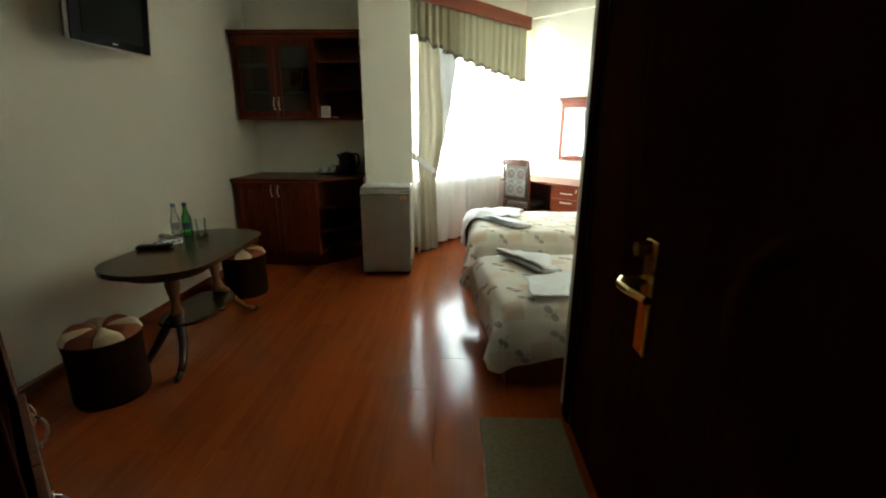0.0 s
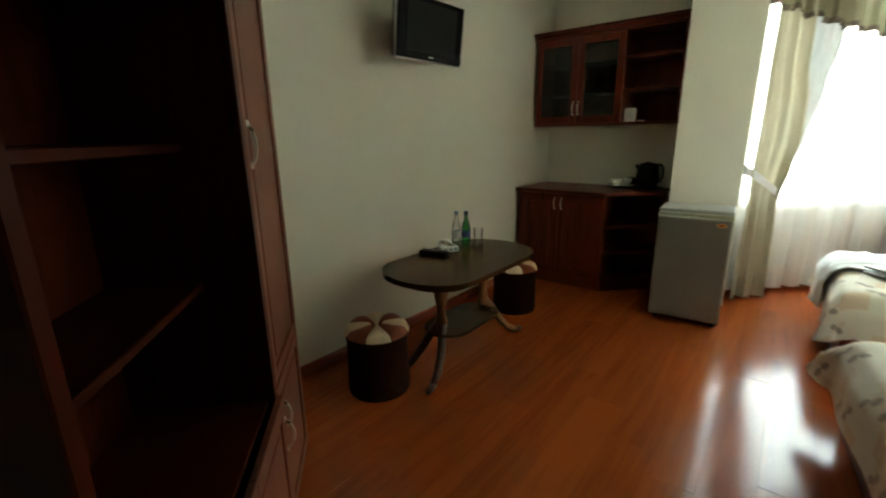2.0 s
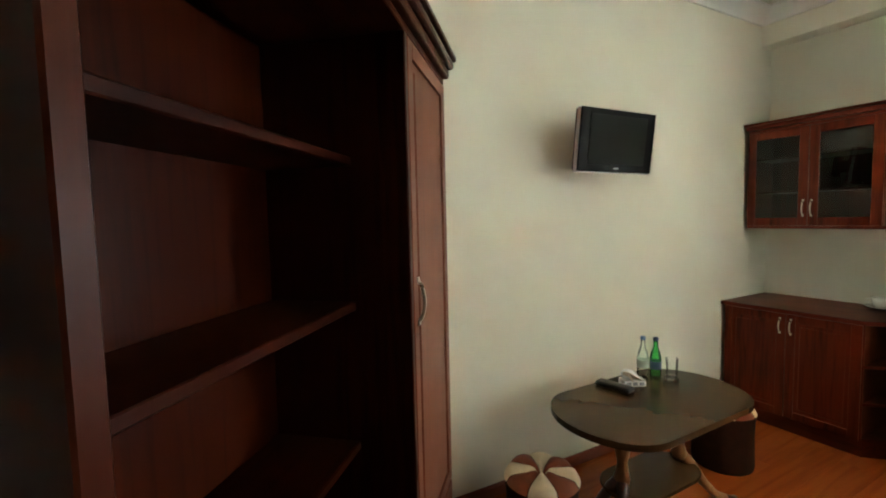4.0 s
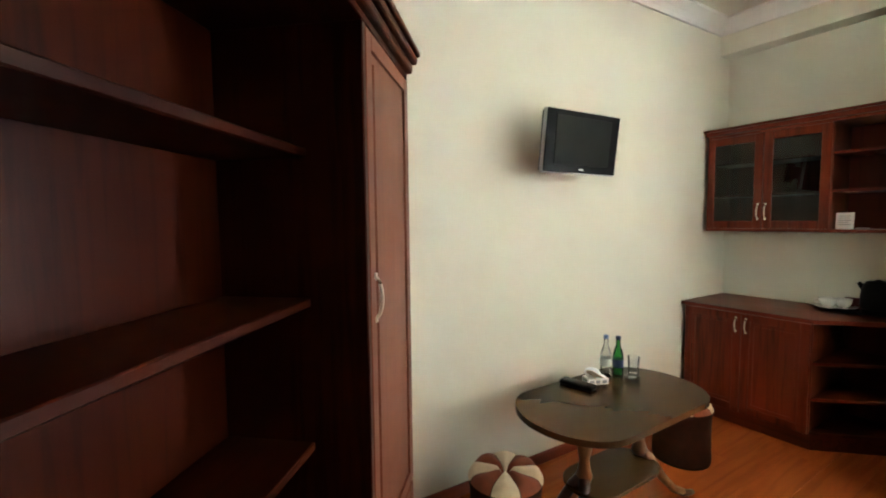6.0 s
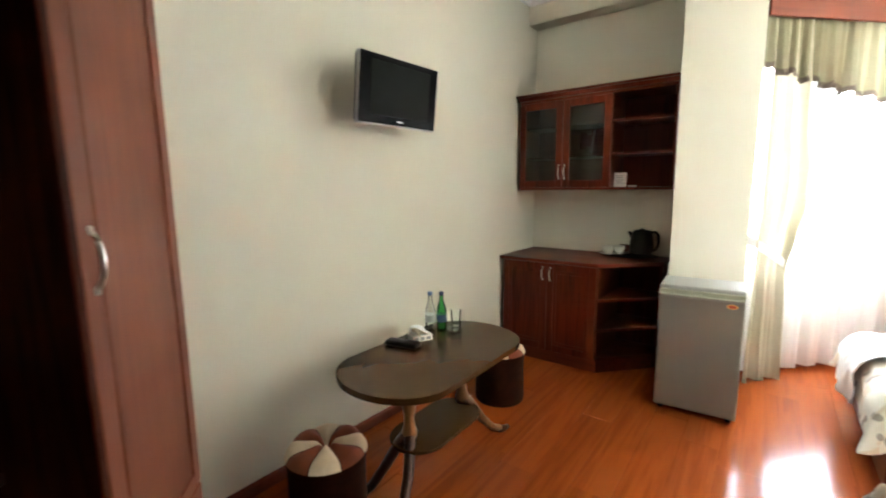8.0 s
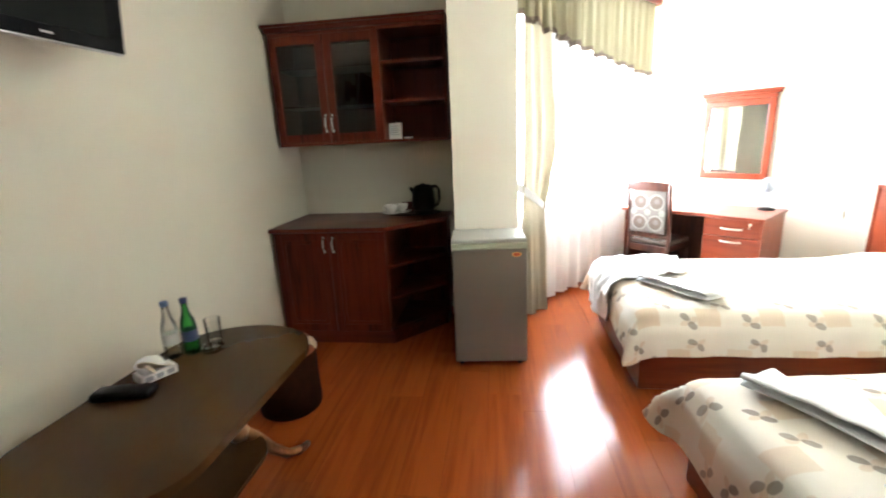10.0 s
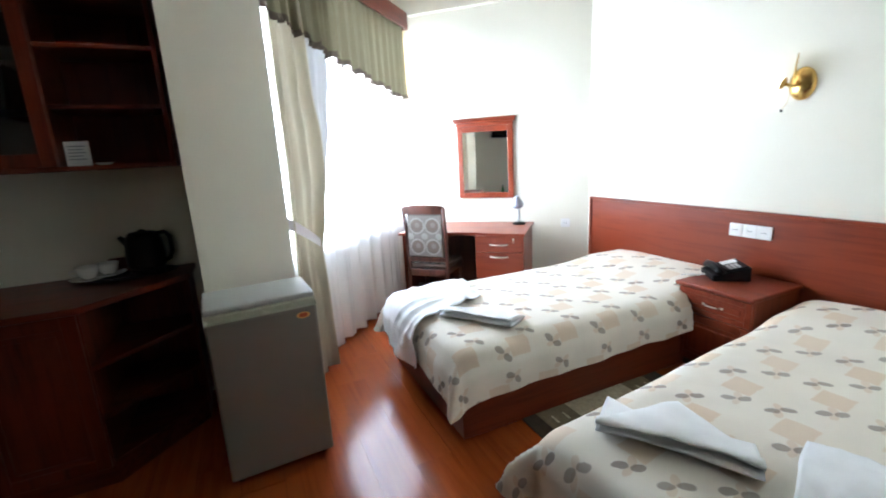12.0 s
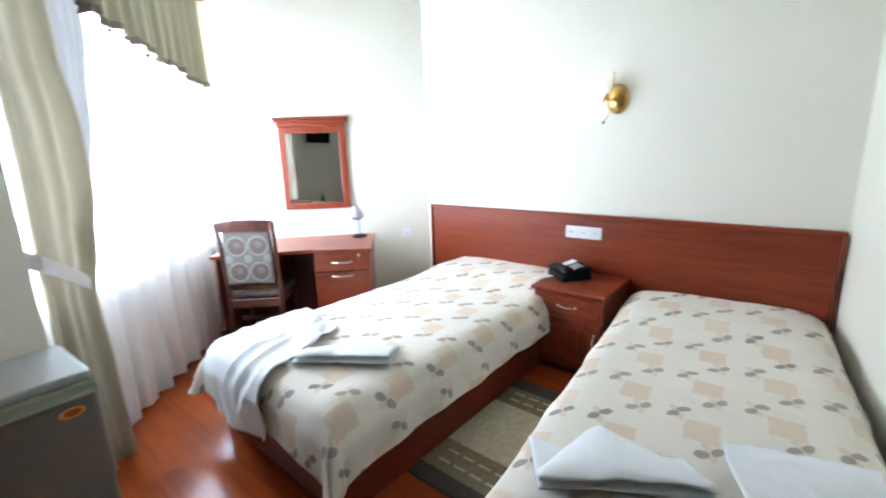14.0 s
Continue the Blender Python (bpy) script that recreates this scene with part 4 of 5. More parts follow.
# ---- beds ----
def print_cloth(name):
    """Cream bedspread with beige squares and grey-brown leaves, laid out along the cloth."""
    m = mat(name, (0.775, 0.73, 0.645), 0.85, vary=0.05, scale=5, bump=0.35, bscale=260)
    nt = m.node_tree
    b = nt.nodes["Principled BSDF"]
    base = b.inputs["Base Color"].links[0].from_socket

    def math_(op, a, c=None, clamp=False):
        n = nt.nodes.new("ShaderNodeMath")
        n.operation, n.use_clamp = op, clamp
        for i, v in enumerate((a, c)):
            if v is None:
                continue
            if isinstance(v, (int, float)):
                n.inputs[i].default_value = v
            else:
                nt.links.new(v, n.inputs[i])
        return n.outputs[0]

    uv = nt.nodes.new("ShaderNodeUVMap")
    wob = nt.nodes.new("ShaderNodeTexNoise")
    wob.inputs["Scale"].default_value = 22
    nt.links.new(uv.outputs[0], wob.inputs["Vector"])
    sep = nt.nodes.new("ShaderNodeSeparateXYZ")
    nt.links.new(uv.outputs[0], sep.inputs[0])
    wv = math_("MULTIPLY", math_("SUBTRACT", wob.outputs[0], 0.5), 0.06)
    u = math_("ADD", math_("DIVIDE", sep.outputs[0], 0.315), wv)
    v = math_("ADD", math_("DIVIDE", sep.outputs[1], 0.235), wv)
    row = math_("FLOOR", v)
    u = math_("ADD", u, math_("MULTIPLY", row, 0.5))
    col = math_("FLOOR", u)
    fu, fv = math_("FRACT", u), math_("FRACT", v)

    def ellipse(cx, cy, rx, ry, deg):
        c, s = math.cos(radians(deg)), math.sin(radians(deg))
        dx = math_("MULTIPLY", math_("SUBTRACT", fu, cx), 0.315)
        dy = math_("MULTIPLY", math_("SUBTRACT", fv, cy), 0.235)
        a = math_("DIVIDE", math_("ADD", math_("MULTIPLY", dx, c), math_("MULTIPLY", dy, s)), rx)
        d = math_("DIVIDE", math_("SUBTRACT", math_("MULTIPLY", dy, c), math_("MULTIPLY", dx, s)), ry)
        r = math_("ADD", math_("MULTIPLY", a, a), math_("MULTIPLY", d, d))
        return math_("MULTIPLY", math_("SUBTRACT", 1.25, r), 2.2, True)

    def over(under, mask, color, amount):
        mx = nt.nodes.new("ShaderNodeMix")
        mx.data_type = "RGBA"
        nt.links.new(math_("MULTIPLY", mask, amount), mx.inputs[0])
        nt.links.new(under, mx.inputs[6])
        mx.inputs[7].default_value = (*color, 1)
        return mx.outputs[2]

    cell = nt.nodes.new("ShaderNodeCombineXYZ")
    nt.links.new(col, cell.inputs[0])
    nt.links.new(row, cell.inputs[1])
    wh = nt.nodes.new("ShaderNodeTexWhiteNoise")
    nt.links.new(cell.outputs[0], wh.inputs["Vector"])
    luck = wh.outputs["Value"]
    leafy = math_("ADD", 0.75, math_("MULTIPLY", math_("FRACT", math_("MULTIPLY", luck, 7.3)), 0.25))
    squarish = math_("ADD", 0.7, math_("MULTIPLY", luck, 0.3))
    sq = math_("MAXIMUM", math_("MULTIPLY", math_("ABSOLUTE", math_("SUBTRACT", fu, 0.50)), 0.315), math_("MULTIPLY", math_("ABSOLUTE", math_("SUBTRACT", fv, 0.50)), 0.27))
    sq = math_("MULTIPLY", math_("SUBTRACT", 0.063, sq), 160.0, True)
    out = over(base, math_("MULTIPLY", sq, squarish), (0.64, 0.45, 0.28), 0.55)
    # two sprigs to a square: pale petals under a pair of grey leaves
    for cx, cy, rx, ry, deg in ((0.85, 0.90, 0.026, 0.014, 40), (0.70, 0.82, 0.026, 0.014, 20), (0.24, 0.40, 0.026, 0.014, 35), (0.10, 0.33, 0.024, 0.013, 10)):
        out = over(out, math_("MULTIPLY", ellipse(cx, cy, rx, ry, deg), leafy), (0.62, 0.46, 0.32), 0.55)
    for cx, cy, rx, ry, deg in ((0.72, 0.91, 0.026, 0.0165, 150), (0.86, 0.77, 0.025, 0.017, 125), (0.11, 0.46, 0.026, 0.0165, 140), (0.22, 0.29, 0.025, 0.016, 160)):
        out = over(out, math_("MULTIPLY", ellipse(cx, cy, rx, ry, deg), leafy), (0.20, 0.155, 0.13), 0.8)
    nt.links.new(out, b.inputs["Base Color"])
    return m


M_SPREAD = print_cloth("printed_bedspread")


def on_bed(a, c, L, W, top, seed, lift=0.0, flap=0.36):
    """Where cloth lies on a bed: a along it from the foot, c across it; past the edges it hangs and flares."""
    da, dc = max(0.0, -a), max(0.0, -c, c - W)
    sy = -1 if c < W / 2 else 1
    x, y = max(a, 0.0), min(max(c, 0.0), W)
    f = min(1.0, max(0.0, (a - L + 0.62) / 0.34))
    pil = 0.055 * f * f * (3 - 2 * f) * max(0.0, 1 - (abs(c - W / 2) / (W * 0.58)) ** 4)
    sag = 0.022 * (1 - min(1.0, min(x, 0.09) / 0.09)) ** 2 + 0.026 * (1 - min(1.0, min(y, W - y, 0.10) / 0.10)) ** 2
    z = top + pil - sag + 0.007 * noise.noise(Vector((a * 3, c * 3, seed))) + 0.003 * noise.noise(Vector((a * 11, c * 11, seed)))
    if da > 0 or dc > 0:
        nrm = math.hypot(da, dc)
        over = max(da, dc) + flap * min(da, dc)
        swing = (0.009 * math.sin(a * 9 + seed) + 0.005 * math.sin(a * 23 + 2 * seed) if dc > da else 0.010 * math.sin(c * 10 + seed)) * min(1, over / 0.12)
        spread = 0.040 * min(1, over / 0.08) + 0.06 * over + swing + 0.50 * min(da, dc) + lift
        x -= spread * da / nrm
        y += sy * spread * dc / nrm
        z = max(z - over * 0.97, 0.03)
        lift *= 0.3
    return x, y, z + lift


def bed(name, label, x0, x1, y0, y1, top, turn, hang_foot, hang_near, hang_far, taper, seed, flap=0.36):
    """Base, mattress and a draped spread; the foot at x0, the head at x1."""
    b = thing(name, label, "bed", pose(x0, y0, 0, 0, 0, turn), "twin beds")
    L, W = x1 - x0, y1 - y0
    part("base", box(0.03, L, 0.02, W - 0.02, 0.0, 0.29, 0.004), M_CHERRY_X, b, "cherry wood bed box")
    part("mattress", box(0.05, L - 0.01, 0.03, W - 0.03, 0.291, top - 0.045, 0.03, 3), M_WHITEPL, b)
    nu, nv = 120, 70
    bm = bmesh.new()
    uvl = bm.loops.layers.uv.new("cloth")
    rows, coords = [], {}
    for j in range(nv + 1):
        row = []
        for i in range(nu + 1):
            a = -hang_foot + (L - 0.005 + hang_foot) * i / nu
            near = hang_near * (1 - taper * max(0, a) / L)
            c = -near + (W + near + hang_far) * j / nv
            da, dc = max(0.0, -a), max(0.0, -c, c - W)
            if da > 0 and dc > 0:
                side = near if c < 0 else hang_far
                r = 1 - 0.20 * (da / hang_foot) * (dc / side)
                a, c = -da * r, (-dc * r if c < 0 else W + dc * r)
            v = bm.verts.new(on_bed(a, c, L, W, top, seed, 0.0, flap))
            coords[v] = (a, c)
            row.append(v)
        rows.append(row)
    for r0, r1 in zip(rows, rows[1:]):
        for i in range(nu):
            f = bm.faces.new((r0[i], r0[i + 1], r1[i + 1], r1[i]))
            for lp in f.loops:
                lp[uvl].uv = (coords[lp.vert][0] + 2, coords[lp.vert][1] + 2)
    part("bedspread", bm, M_SPREAD, b, "cream bedspread with beige squares and grey leaves", smooth=True)
    return b


BED_A = (0.47, 2.60, 4.515, 5.60, 0.505, 0.0, 0.4)
BED_B = (0.560, 2.595, 2.900, 3.857, 0.50, 6.0, 2.2)
bed("bed", "single bed with a printed cream bedspread near the window", *BED_A[:6], 0.23, 0.235, 0.22, 0.1, BED_A[6])
bed("bed", "single bed with a printed cream bedspread beside the wall", *BED_B[:6], 0.26, 0.33, 0.24, 0.85, BED_B[6], 0.05)


def laid_towel(label, on, corners, nu, nv, seed, lift=0.012, crumple=0.6, flat=False):
    """A towel lying loose on a bed and over its edges; corners: its four corners along and across the bed."""
    x0, x1, y0, y1, top, turn, bseed = on
    c00, c10, c11, c01 = [Vector(c) for c in corners]

    def fn(u, v):
        q = c00.lerp(c10, u).lerp(c01.lerp(c11, u), v)
        q += Vector((0.018 * math.sin(5 * v + seed), 0.022 * math.sin(4 * u + seed)))
        crease = noise.noise(Vector((u * 2.2 + v * 1.4, v * 3.1 - u, seed))) + 0.4 * noise.noise(Vector((u * 6, v * 6, seed)))
        fold = crumple * 0.020 * max(0.0, 1 - 3.2 * abs(crease)) + crumple * 0.012 * abs(math.sin(6 * u + 4 * v + seed)) ** 4
        x, y, z = on_bed(q.x, q.y, x1 - x0, y1 - y0, top, bseed, lift + fold)
        if flat:
            z = max(z, top + lift + fold)
        return (x, y, z)
    bm = bmesh.new()
    grid(bm, nu, nv, fn)
    bm.normal_update()
    bmesh.ops.solidify(bm, geom=bm.faces[:], thickness=-0.006)
    return solo("towel", bm, M_TOWEL, label, "towel", pose(x0, y0, 0, 0, 0, turn), "towels on the beds", smooth=True)


board = thing("headboard", "wide cherry wood headboard panel behind both beds", "headboard")
part("panel", box(2.615, 2.635, 3.095, 5.879, 0.20, 0.962, 0.003), M_CHERRY_H, board)
part("cap", box(2.60, 2.638, 3.09, 5.882, 0.963, 0.986, 0.004), M_CHERRY_H, board)
part("end_post", box(2.605, 2.637, 5.883, 5.905, 0.0, 0.986, 0.003), M_CHERRY, board)
part("end_post", box(2.605, 2.637, 3.078, 3.089, 0.0, 0.986, 0.003), M_CHERRY, board)


def cloth_fold(label, m, w, h, layers, seed):
    """A towel folded lengthwise, the round fold along its front; each layer's back edge runs to its own depths."""
    t = thing("towel", label, "towel", m, "towels on the beds")
    lh = h / len(layers)
    for k, depths in enumerate(layers):
        def fn(u, v, k=k, depths=depths):
            q = v * (len(depths) - 1)
            n = min(int(q), len(depths) - 2)
            d = depths[n] + (depths[n + 1] - depths[n]) * (q - n)
            a = 2 * math.pi * u
            f = 0.5 + 0.5 * math.cos(a)
            thick = lh * (0.30 + 0.70 * math.sqrt(f))
            y = 0.09 - d * (1 - f) + 0.012 * math.sin(v * 5 + seed + k)
            x = (v - 0.5) * w + 0.016 * (1 - f) * math.sin(3 * seed + 9 * d)
            z = lh * k * (0.25 + 0.75 * math.sqrt(f)) + 0.5 * thick * (1 + math.sin(a) * 0.96)
            return (x, y, z + 0.007 * noise.noise(Vector((x * 11, y * 9, seed + k))) * (k + 0.6) + 0.003)
        bm = bmesh.new()
        rows = grid(bm, 36, 30, fn, close_u=True)
        bm.faces.new(rows[0][::-1])
        bm.faces.new(rows[-1])
        part("layer", bm, M_TOWEL, t, smooth=True)
    return t


cloth_fold("folded white terry towel lying on the bed", pose(0.79, 4.84, 0.512, 0, 0, 128), 0.45, 0.062, ((0.20, 0.20, 0.19, 0.18), (0.17, 0.20, 0.19, 0.14)), 1.0)
laid_towel("loose white towel draped over the bed's foot", BED_A, ((-0.245, 0.40), (0.50, 0.62), (0.58, 1.09), (-0.245, 1.01)), 70, 60, 3.1, 0.016, 0.9)
cloth_fold("thick folded white terry towel lying on the bed", pose(0.80, 3.585, 0.508, 0, 0, 122), 0.46, 0.072, ((0.19, 0.18, 0.16, 0.18, 0.25), (0.08, 0.19, 0.29, 0.19, 0.06)), 2.0)
laid_towel("white towel lying beside the wall on the bed", BED_B, ((0.17, 0.03), (0.69, 0.02), (0.575, 0.385), (0.17, 0.34)), 40, 36, 4.0, 0.030, 0.35, True)

stand = thing("nightstand", "cherry wood nightstand with a drawer and a door", "nightstand", pose(2.122, 4.12, 0))
NW, ND, NH = 0.45, 0.475, 0.578
part("carcass", box(0.022, ND, 0, NW, 0.06, NH - 0.026, 0.003), M_CHERRY, stand)
part("plinth", box(0.04, ND, 0.015, NW - 0.015, 0.0, 0.06), M_DARKWOOD, stand)
part("top", box(-0.02, ND, -0.015, NW + 0.015, NH - 0.025, NH, 0.007, 2), M_CHERRY_H, stand)
face_m = pose(0, 0, 0, 0, 0, -90)
dr = hang_door("drawer", NW - 0.008, 0.155, 0.022, 0.032, M_CHERRY_H, stand)
dr.matrix_basis = pose(0, NW - 0.004, 0.390, 0, 0, -90)
h = part("handle", bow_handle(0.115, 0.026), M_STEEL, dr, "satin nickel bow handle")
h.matrix_basis = pose(NW / 2, 0, 0.078, 0, 90, 0)
dr = hang_door("door", NW - 0.008, 0.318, 0.022, 0.05, M_CHERRY, stand)
dr.matrix_basis = pose(0, NW - 0.004, 0.066, 0, 0, -90)
h = part("handle", bow_handle(0.10, 0.026), M_STEEL, dr, "satin nickel bow handle")
h.location = (NW - 0.045, 0, 0.20)

phone = thing("telephone", "black desk telephone on the nightstand", "telephone", pose(2.40, 4.455, NH, 0, 0, -38) @ Matrix.Diagonal((1.2, 1.2, 1.2, 1)))
bm = bmesh.new()
bx(bm, -0.09, 0.09, -0.09, 0.09, 0, 0.03, 0.006, 2)
for v in bm.verts:
    if v.co.z > 0.015:
        v.co.z += 0.26 * (v.co.x + 0.09)
part("body", bm, M_BLACK, phone)
slope = Matrix.Translation((-0.09, 0, 0.03)) @ Matrix.Rotation(-math.atan(0.26), 4, "Y") @ Matrix.Translation((0.09, 0, -0.03))
bm = bx(bmesh.new(), -0.02, 0.085, -0.085, 0.085, 0.031, 0.040, 0.003)
part("console", bm, M_BLACK, phone).matrix_basis = slope
for i in range(4):
    for j in range(3):
        part("key", box(0.0 + 0.02 * j, 0.015 + 0.02 * j, -0.075 + 0.02 * i, -0.062 + 0.02 * i, 0.0405, 0.044, 0.001), M_SILVER, phone).matrix_basis = slope
part("display", box(-0.005, 0.07, 0.018, 0.072, 0.0405, 0.043, 0.001), M_PAPER, phone).matrix_basis = slope
part("handset", tube(bmesh.new(), [(-0.06, -0.10, 0.045), (-0.06, -0.085, 0.056), (-0.06, -0.04, 0.062), (-0.06, 0.04, 0.062), (-0.06, 0.085, 0.056), (-0.06, 0.10, 0.045)], 0.019, 10), M_BLACK, phone, smooth=True)
part("cord", tube(bmesh.new(), [(-0.09 - 0.02 * k, 0.02 + 0.012 * math.sin(k * 1.9), 0.006 + 0.004 * math.cos(k * 2.3)) for k in range(7)], 0.005, 6), M_WHITEPL, phone, "pale coiled cord")


def socket_plate(n, m, label):
    s = thing("socket", label, "socket", m, kind="")
    for k in range(n):
        f = part("frame", box(0, 0.012, 0.088 * k, 0.088 * k + 0.086, 0, 0.086, 0.003), M_WHITEPL, s)
        part("dial", lathe(bmesh.new(), [(0.030, 0), (0.032, 0.004), (0.022, 0.0045), (0.020, 0.001)], seg=20), M_WHITEPL, f).matrix_basis = pose(0.0, 0.088 * k + 0.043, 0.043, 0, -90, 0)
        for dy in (-0.009, 0.009):
            part("hole", lathe(bmesh.new(), [(0.004, 0), (0.004, 0.0015)], seg=8), M_BLACK, f).matrix_basis = pose(-0.0008, 0.088 * k + 0.043 + dy, 0.043, 0, -90, 0)
    return s


socket_plate(3, pose(2.602, 4.318, 0.812), "triple white plastic socket on the headboard")
ms = at_mirror(0.17, 0.012, 0.68)
socket_plate(1, Matrix.Translation(ms) @ Matrix.Rotation(math.atan2(MIR_IN.y, MIR_IN.x) + math.pi, 4, "Z"), "single white plastic socket on the wall")

sconce = thing("wall_sconce", "brass wall sconce with a glowing white glass shade", "wall lamp", pose(2.648, 4.268, 1.742))
part("backplate", lathe(bmesh.new(), [(0.078, 0), (0.078, 0.006), (0.064, 0.018), (0.036, 0.028), (0.012, 0.033)], seg=32), M_BRASS, sconce, smooth=True).matrix_basis = pose(0, 0, 0, 0, -90, 0) @ Matrix.Diagonal((1.18, 0.90, 1, 1))
part("arm", tube(bmesh.new(), [(-0.02, 0, 0), (-0.055, 0.012, -0.012), (-0.08, 0.03, -0.006), (-0.092, 0.048, 0.006)], 0.009, 10), M_BRASS, sconce, smooth=True)
part("gallery", lathe(bmesh.new(), [(0.012, -0.012), (0.030, -0.006), (0.034, 0.010), (0.030, 0.014)], seg=24), M_BRASS, sconce, "brass shade holder", smooth=True).matrix_basis = pose(-0.094, 0.052, 0.008, -68, 0, 22)
part("shade", lathe(bmesh.new(), [(0.026, 0.0), (0.050, 0.018), (0.078, 0.060), (0.083, 0.095), (0.070, 0.135), (0.052, 0.158), (0.048, 0.158), (0.064, 0.133), (0.076, 0.095), (0.020, 0.010)], seg=28), M_SHADE, sconce, "glowing white opal glass shade", smooth=True).matrix_basis = pose(-0.096, 0.055, 0.009, -68, 0, 22)
part("finial", tube(bmesh.new(), [(-0.05, 0.022, 0.03), (-0.05, 0.020, 0.10), (-0.05, 0.014, 0.165)], 0.006, 8, 0.003), M_BRASS, sconce)
part("pull_cord", tube(bmesh.new(), [(-0.060, 0.025, -0.01), (-0.060, 0.040, -0.10), (-0.060, 0.066, -0.135)], 0.0014, 6), M_BRASS, sconce)
part("cord_bead", lathe(bmesh.new(), [(0.002, -0.152), (0.007, -0.146), (0.007, -0.138), (0.002, -0.133)], -0.060, 0.068, 10), M_BLACK, sconce)

rug = thing("rug", "striped brown and beige pile rug between the beds", "rug")
for y0, y1, x0, x1, m in ((3.99, 4.53, 0.855, 0.945, M_RUG1), (3.99, 4.53, 0.945, 1.15, M_RUG2), (3.99, 4.53, 1.15, 1.59, M_RUG3), (3.99, 4.53, 1.59, 1.77, M_RUG2), (3.99, 4.53, 1.77, 1.885, M_RUG1)):
    part("stripe", box(x0, x1, y0, y1, 0.0, 0.014, 0.003), m, rug)
for x in (1.00, 1.075, 1.64, 1.71):
    for k in range(5):
        part("dash", box(x, x + 0.012, 4.04 + 0.09 * k, 4.105 + 0.09 * k, 0.012, 0.0165, 0.001), M_RUG3, rug)

# ---- desk, chair, lamp, mirror ----
dm = Matrix.Translation(at_mirror(0.51, 0.10, 0)) @ Matrix.Rotation(math.atan2(MD.y, MD.x), 4, "Z")
# local frame: x along the wall away from its corner, y out into the room
desk = thing("desk", "cherry wood writing desk with drawers under the mirror", "desk", dm)
DL, DH = 1.175, 0.750
part("desktop", slab(bmesh.new(), [(0, 0), (DL, 0), (DL, 0.655), (0.95, 0.645), (0.74, 0.615), (0.58, 0.59), (0.44, 0.595), (0.30, 0.625), (0, 0.65)], DH - 0.025, DH, 0.004), M_CHERRY_X, desk)
part("side_panel", box(0.015, 0.033, 0.02, 0.60, 0, DH - 0.026), M_CHERRY, desk)
# kneehole shade painted in: these three panels are darker than the desk's cherry
part("side_panel", box(DL - 0.04, DL - 0.022, 0.02, 0.62, 0, DH - 0.026), M_CHERRY_SHADED, desk)
part("inner_panel", box(0.43, 0.448, 0.02, 0.57, 0, DH - 0.026), M_CHERRY_SHADED, desk)
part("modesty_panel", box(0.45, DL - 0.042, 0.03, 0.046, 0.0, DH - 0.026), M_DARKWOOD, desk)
part("drawer_box", box(0.034, 0.429, 0.03, 0.572, 0.04, DH - 0.027, 0), M_CHERRY, desk)
for k, (z0, z1, hz) in enumerate(((0.572, 0.718, 0.640), (0.05, 0.567, 0.530))):
    d = part("drawer_front", box(0.034, 0.446, 0.573, 0.593, z0, z1, 0.003), M_CHERRY_X, desk)
    h = part("handle", bow_handle(0.15, 0.028, 0.007), M_STEEL, d, "satin nickel bow handle")
    h.matrix_basis = pose(0.235, 0.593, hz, 0, 90, 0) @ pose(0, 0, 0, 0, 0, 180)
    if k == 0:
        part("lock", lathe(bmesh.new(), [(0.010, 0), (0.010, 0.004), (0.006, 0.005)], seg=12), M_STEEL, d).matrix_basis = pose(0.105, 0.593, 0.69, -90, 0, 0)
        part("key", box(0.1035, 0.1065, 0.597, 0.617, 0.655, 0.69, 0.001), M_STEEL, d)

M_FABRIC = mat("grey_circle_print_fabric", (0.115, 0.10, 0.085), 0.9, vary=0.12, scale=9, bump=0.4, bscale=400)
M_CIRCLE = mat("pale_circle_print", (0.175, 0.165, 0.145), 0.9, vary=0.2, scale=9, bump=0.4, bscale=400)
M_DISC = mat("brown_disc_print", (0.085, 0.062, 0.048), 0.9, vary=0.15, scale=9, bump=0.4, bscale=400)
cm = Matrix.Translation((1.085, 6.315, 0)) @ Matrix.Rotation(math.atan2(MD.y, MD.x) - 0.05, 4, "Z")
chair = thing("chair", "dark wooden chair with a circle-print padded back", "chair", cm)
CW = 0.188
for x in (-CW, CW):
    sx = 1 if x > 0 else -1
    part("back_post", tube(bmesh.new(), [(x, 0.05, 0.0), (x, 0.02, 0.25), (x, 0.0, 0.45), (x, 0.015, 0.75), (x * 1.04, 0.06, 1.0)], 0.021, 8, 0.018), M_DARKWOOD, chair, smooth=True)
    part("front_leg", tube(bmesh.new(), [(x, -0.36, 0.0), (x, -0.36, 0.43)], 0.016, 8, 0.023), M_DARKWOOD, chair, smooth=True)
    part("side_rail", box(x - 0.011, x + 0.011, -0.36, 0.0, 0.38, 0.43, 0.003), M_DARKWOOD, chair)
bm = bmesh.new()
grid(bm, 12, 2, lambda u, v: (-CW * 1.05 + 2.1 * CW * u, 0.035 + 0.012 * math.sin(math.pi * u) + 0.012 * v, 0.945 + (0.07 + 0.012 * math.sin(math.pi * u)) * v))
bm.normal_update()
bmesh.ops.solidify(bm, geom=bm.faces[:], thickness=0.022)
part("crest_rail", bm, M_DARKWOOD, chair)
part("lower_rail", box(-CW, CW, -0.002, 0.022, 0.50, 0.545, 0.004), M_DARKWOOD, chair)
part("front_rail", box(-CW, CW, -0.37, -0.35, 0.38, 0.43, 0.003), M_DARKWOOD, chair)
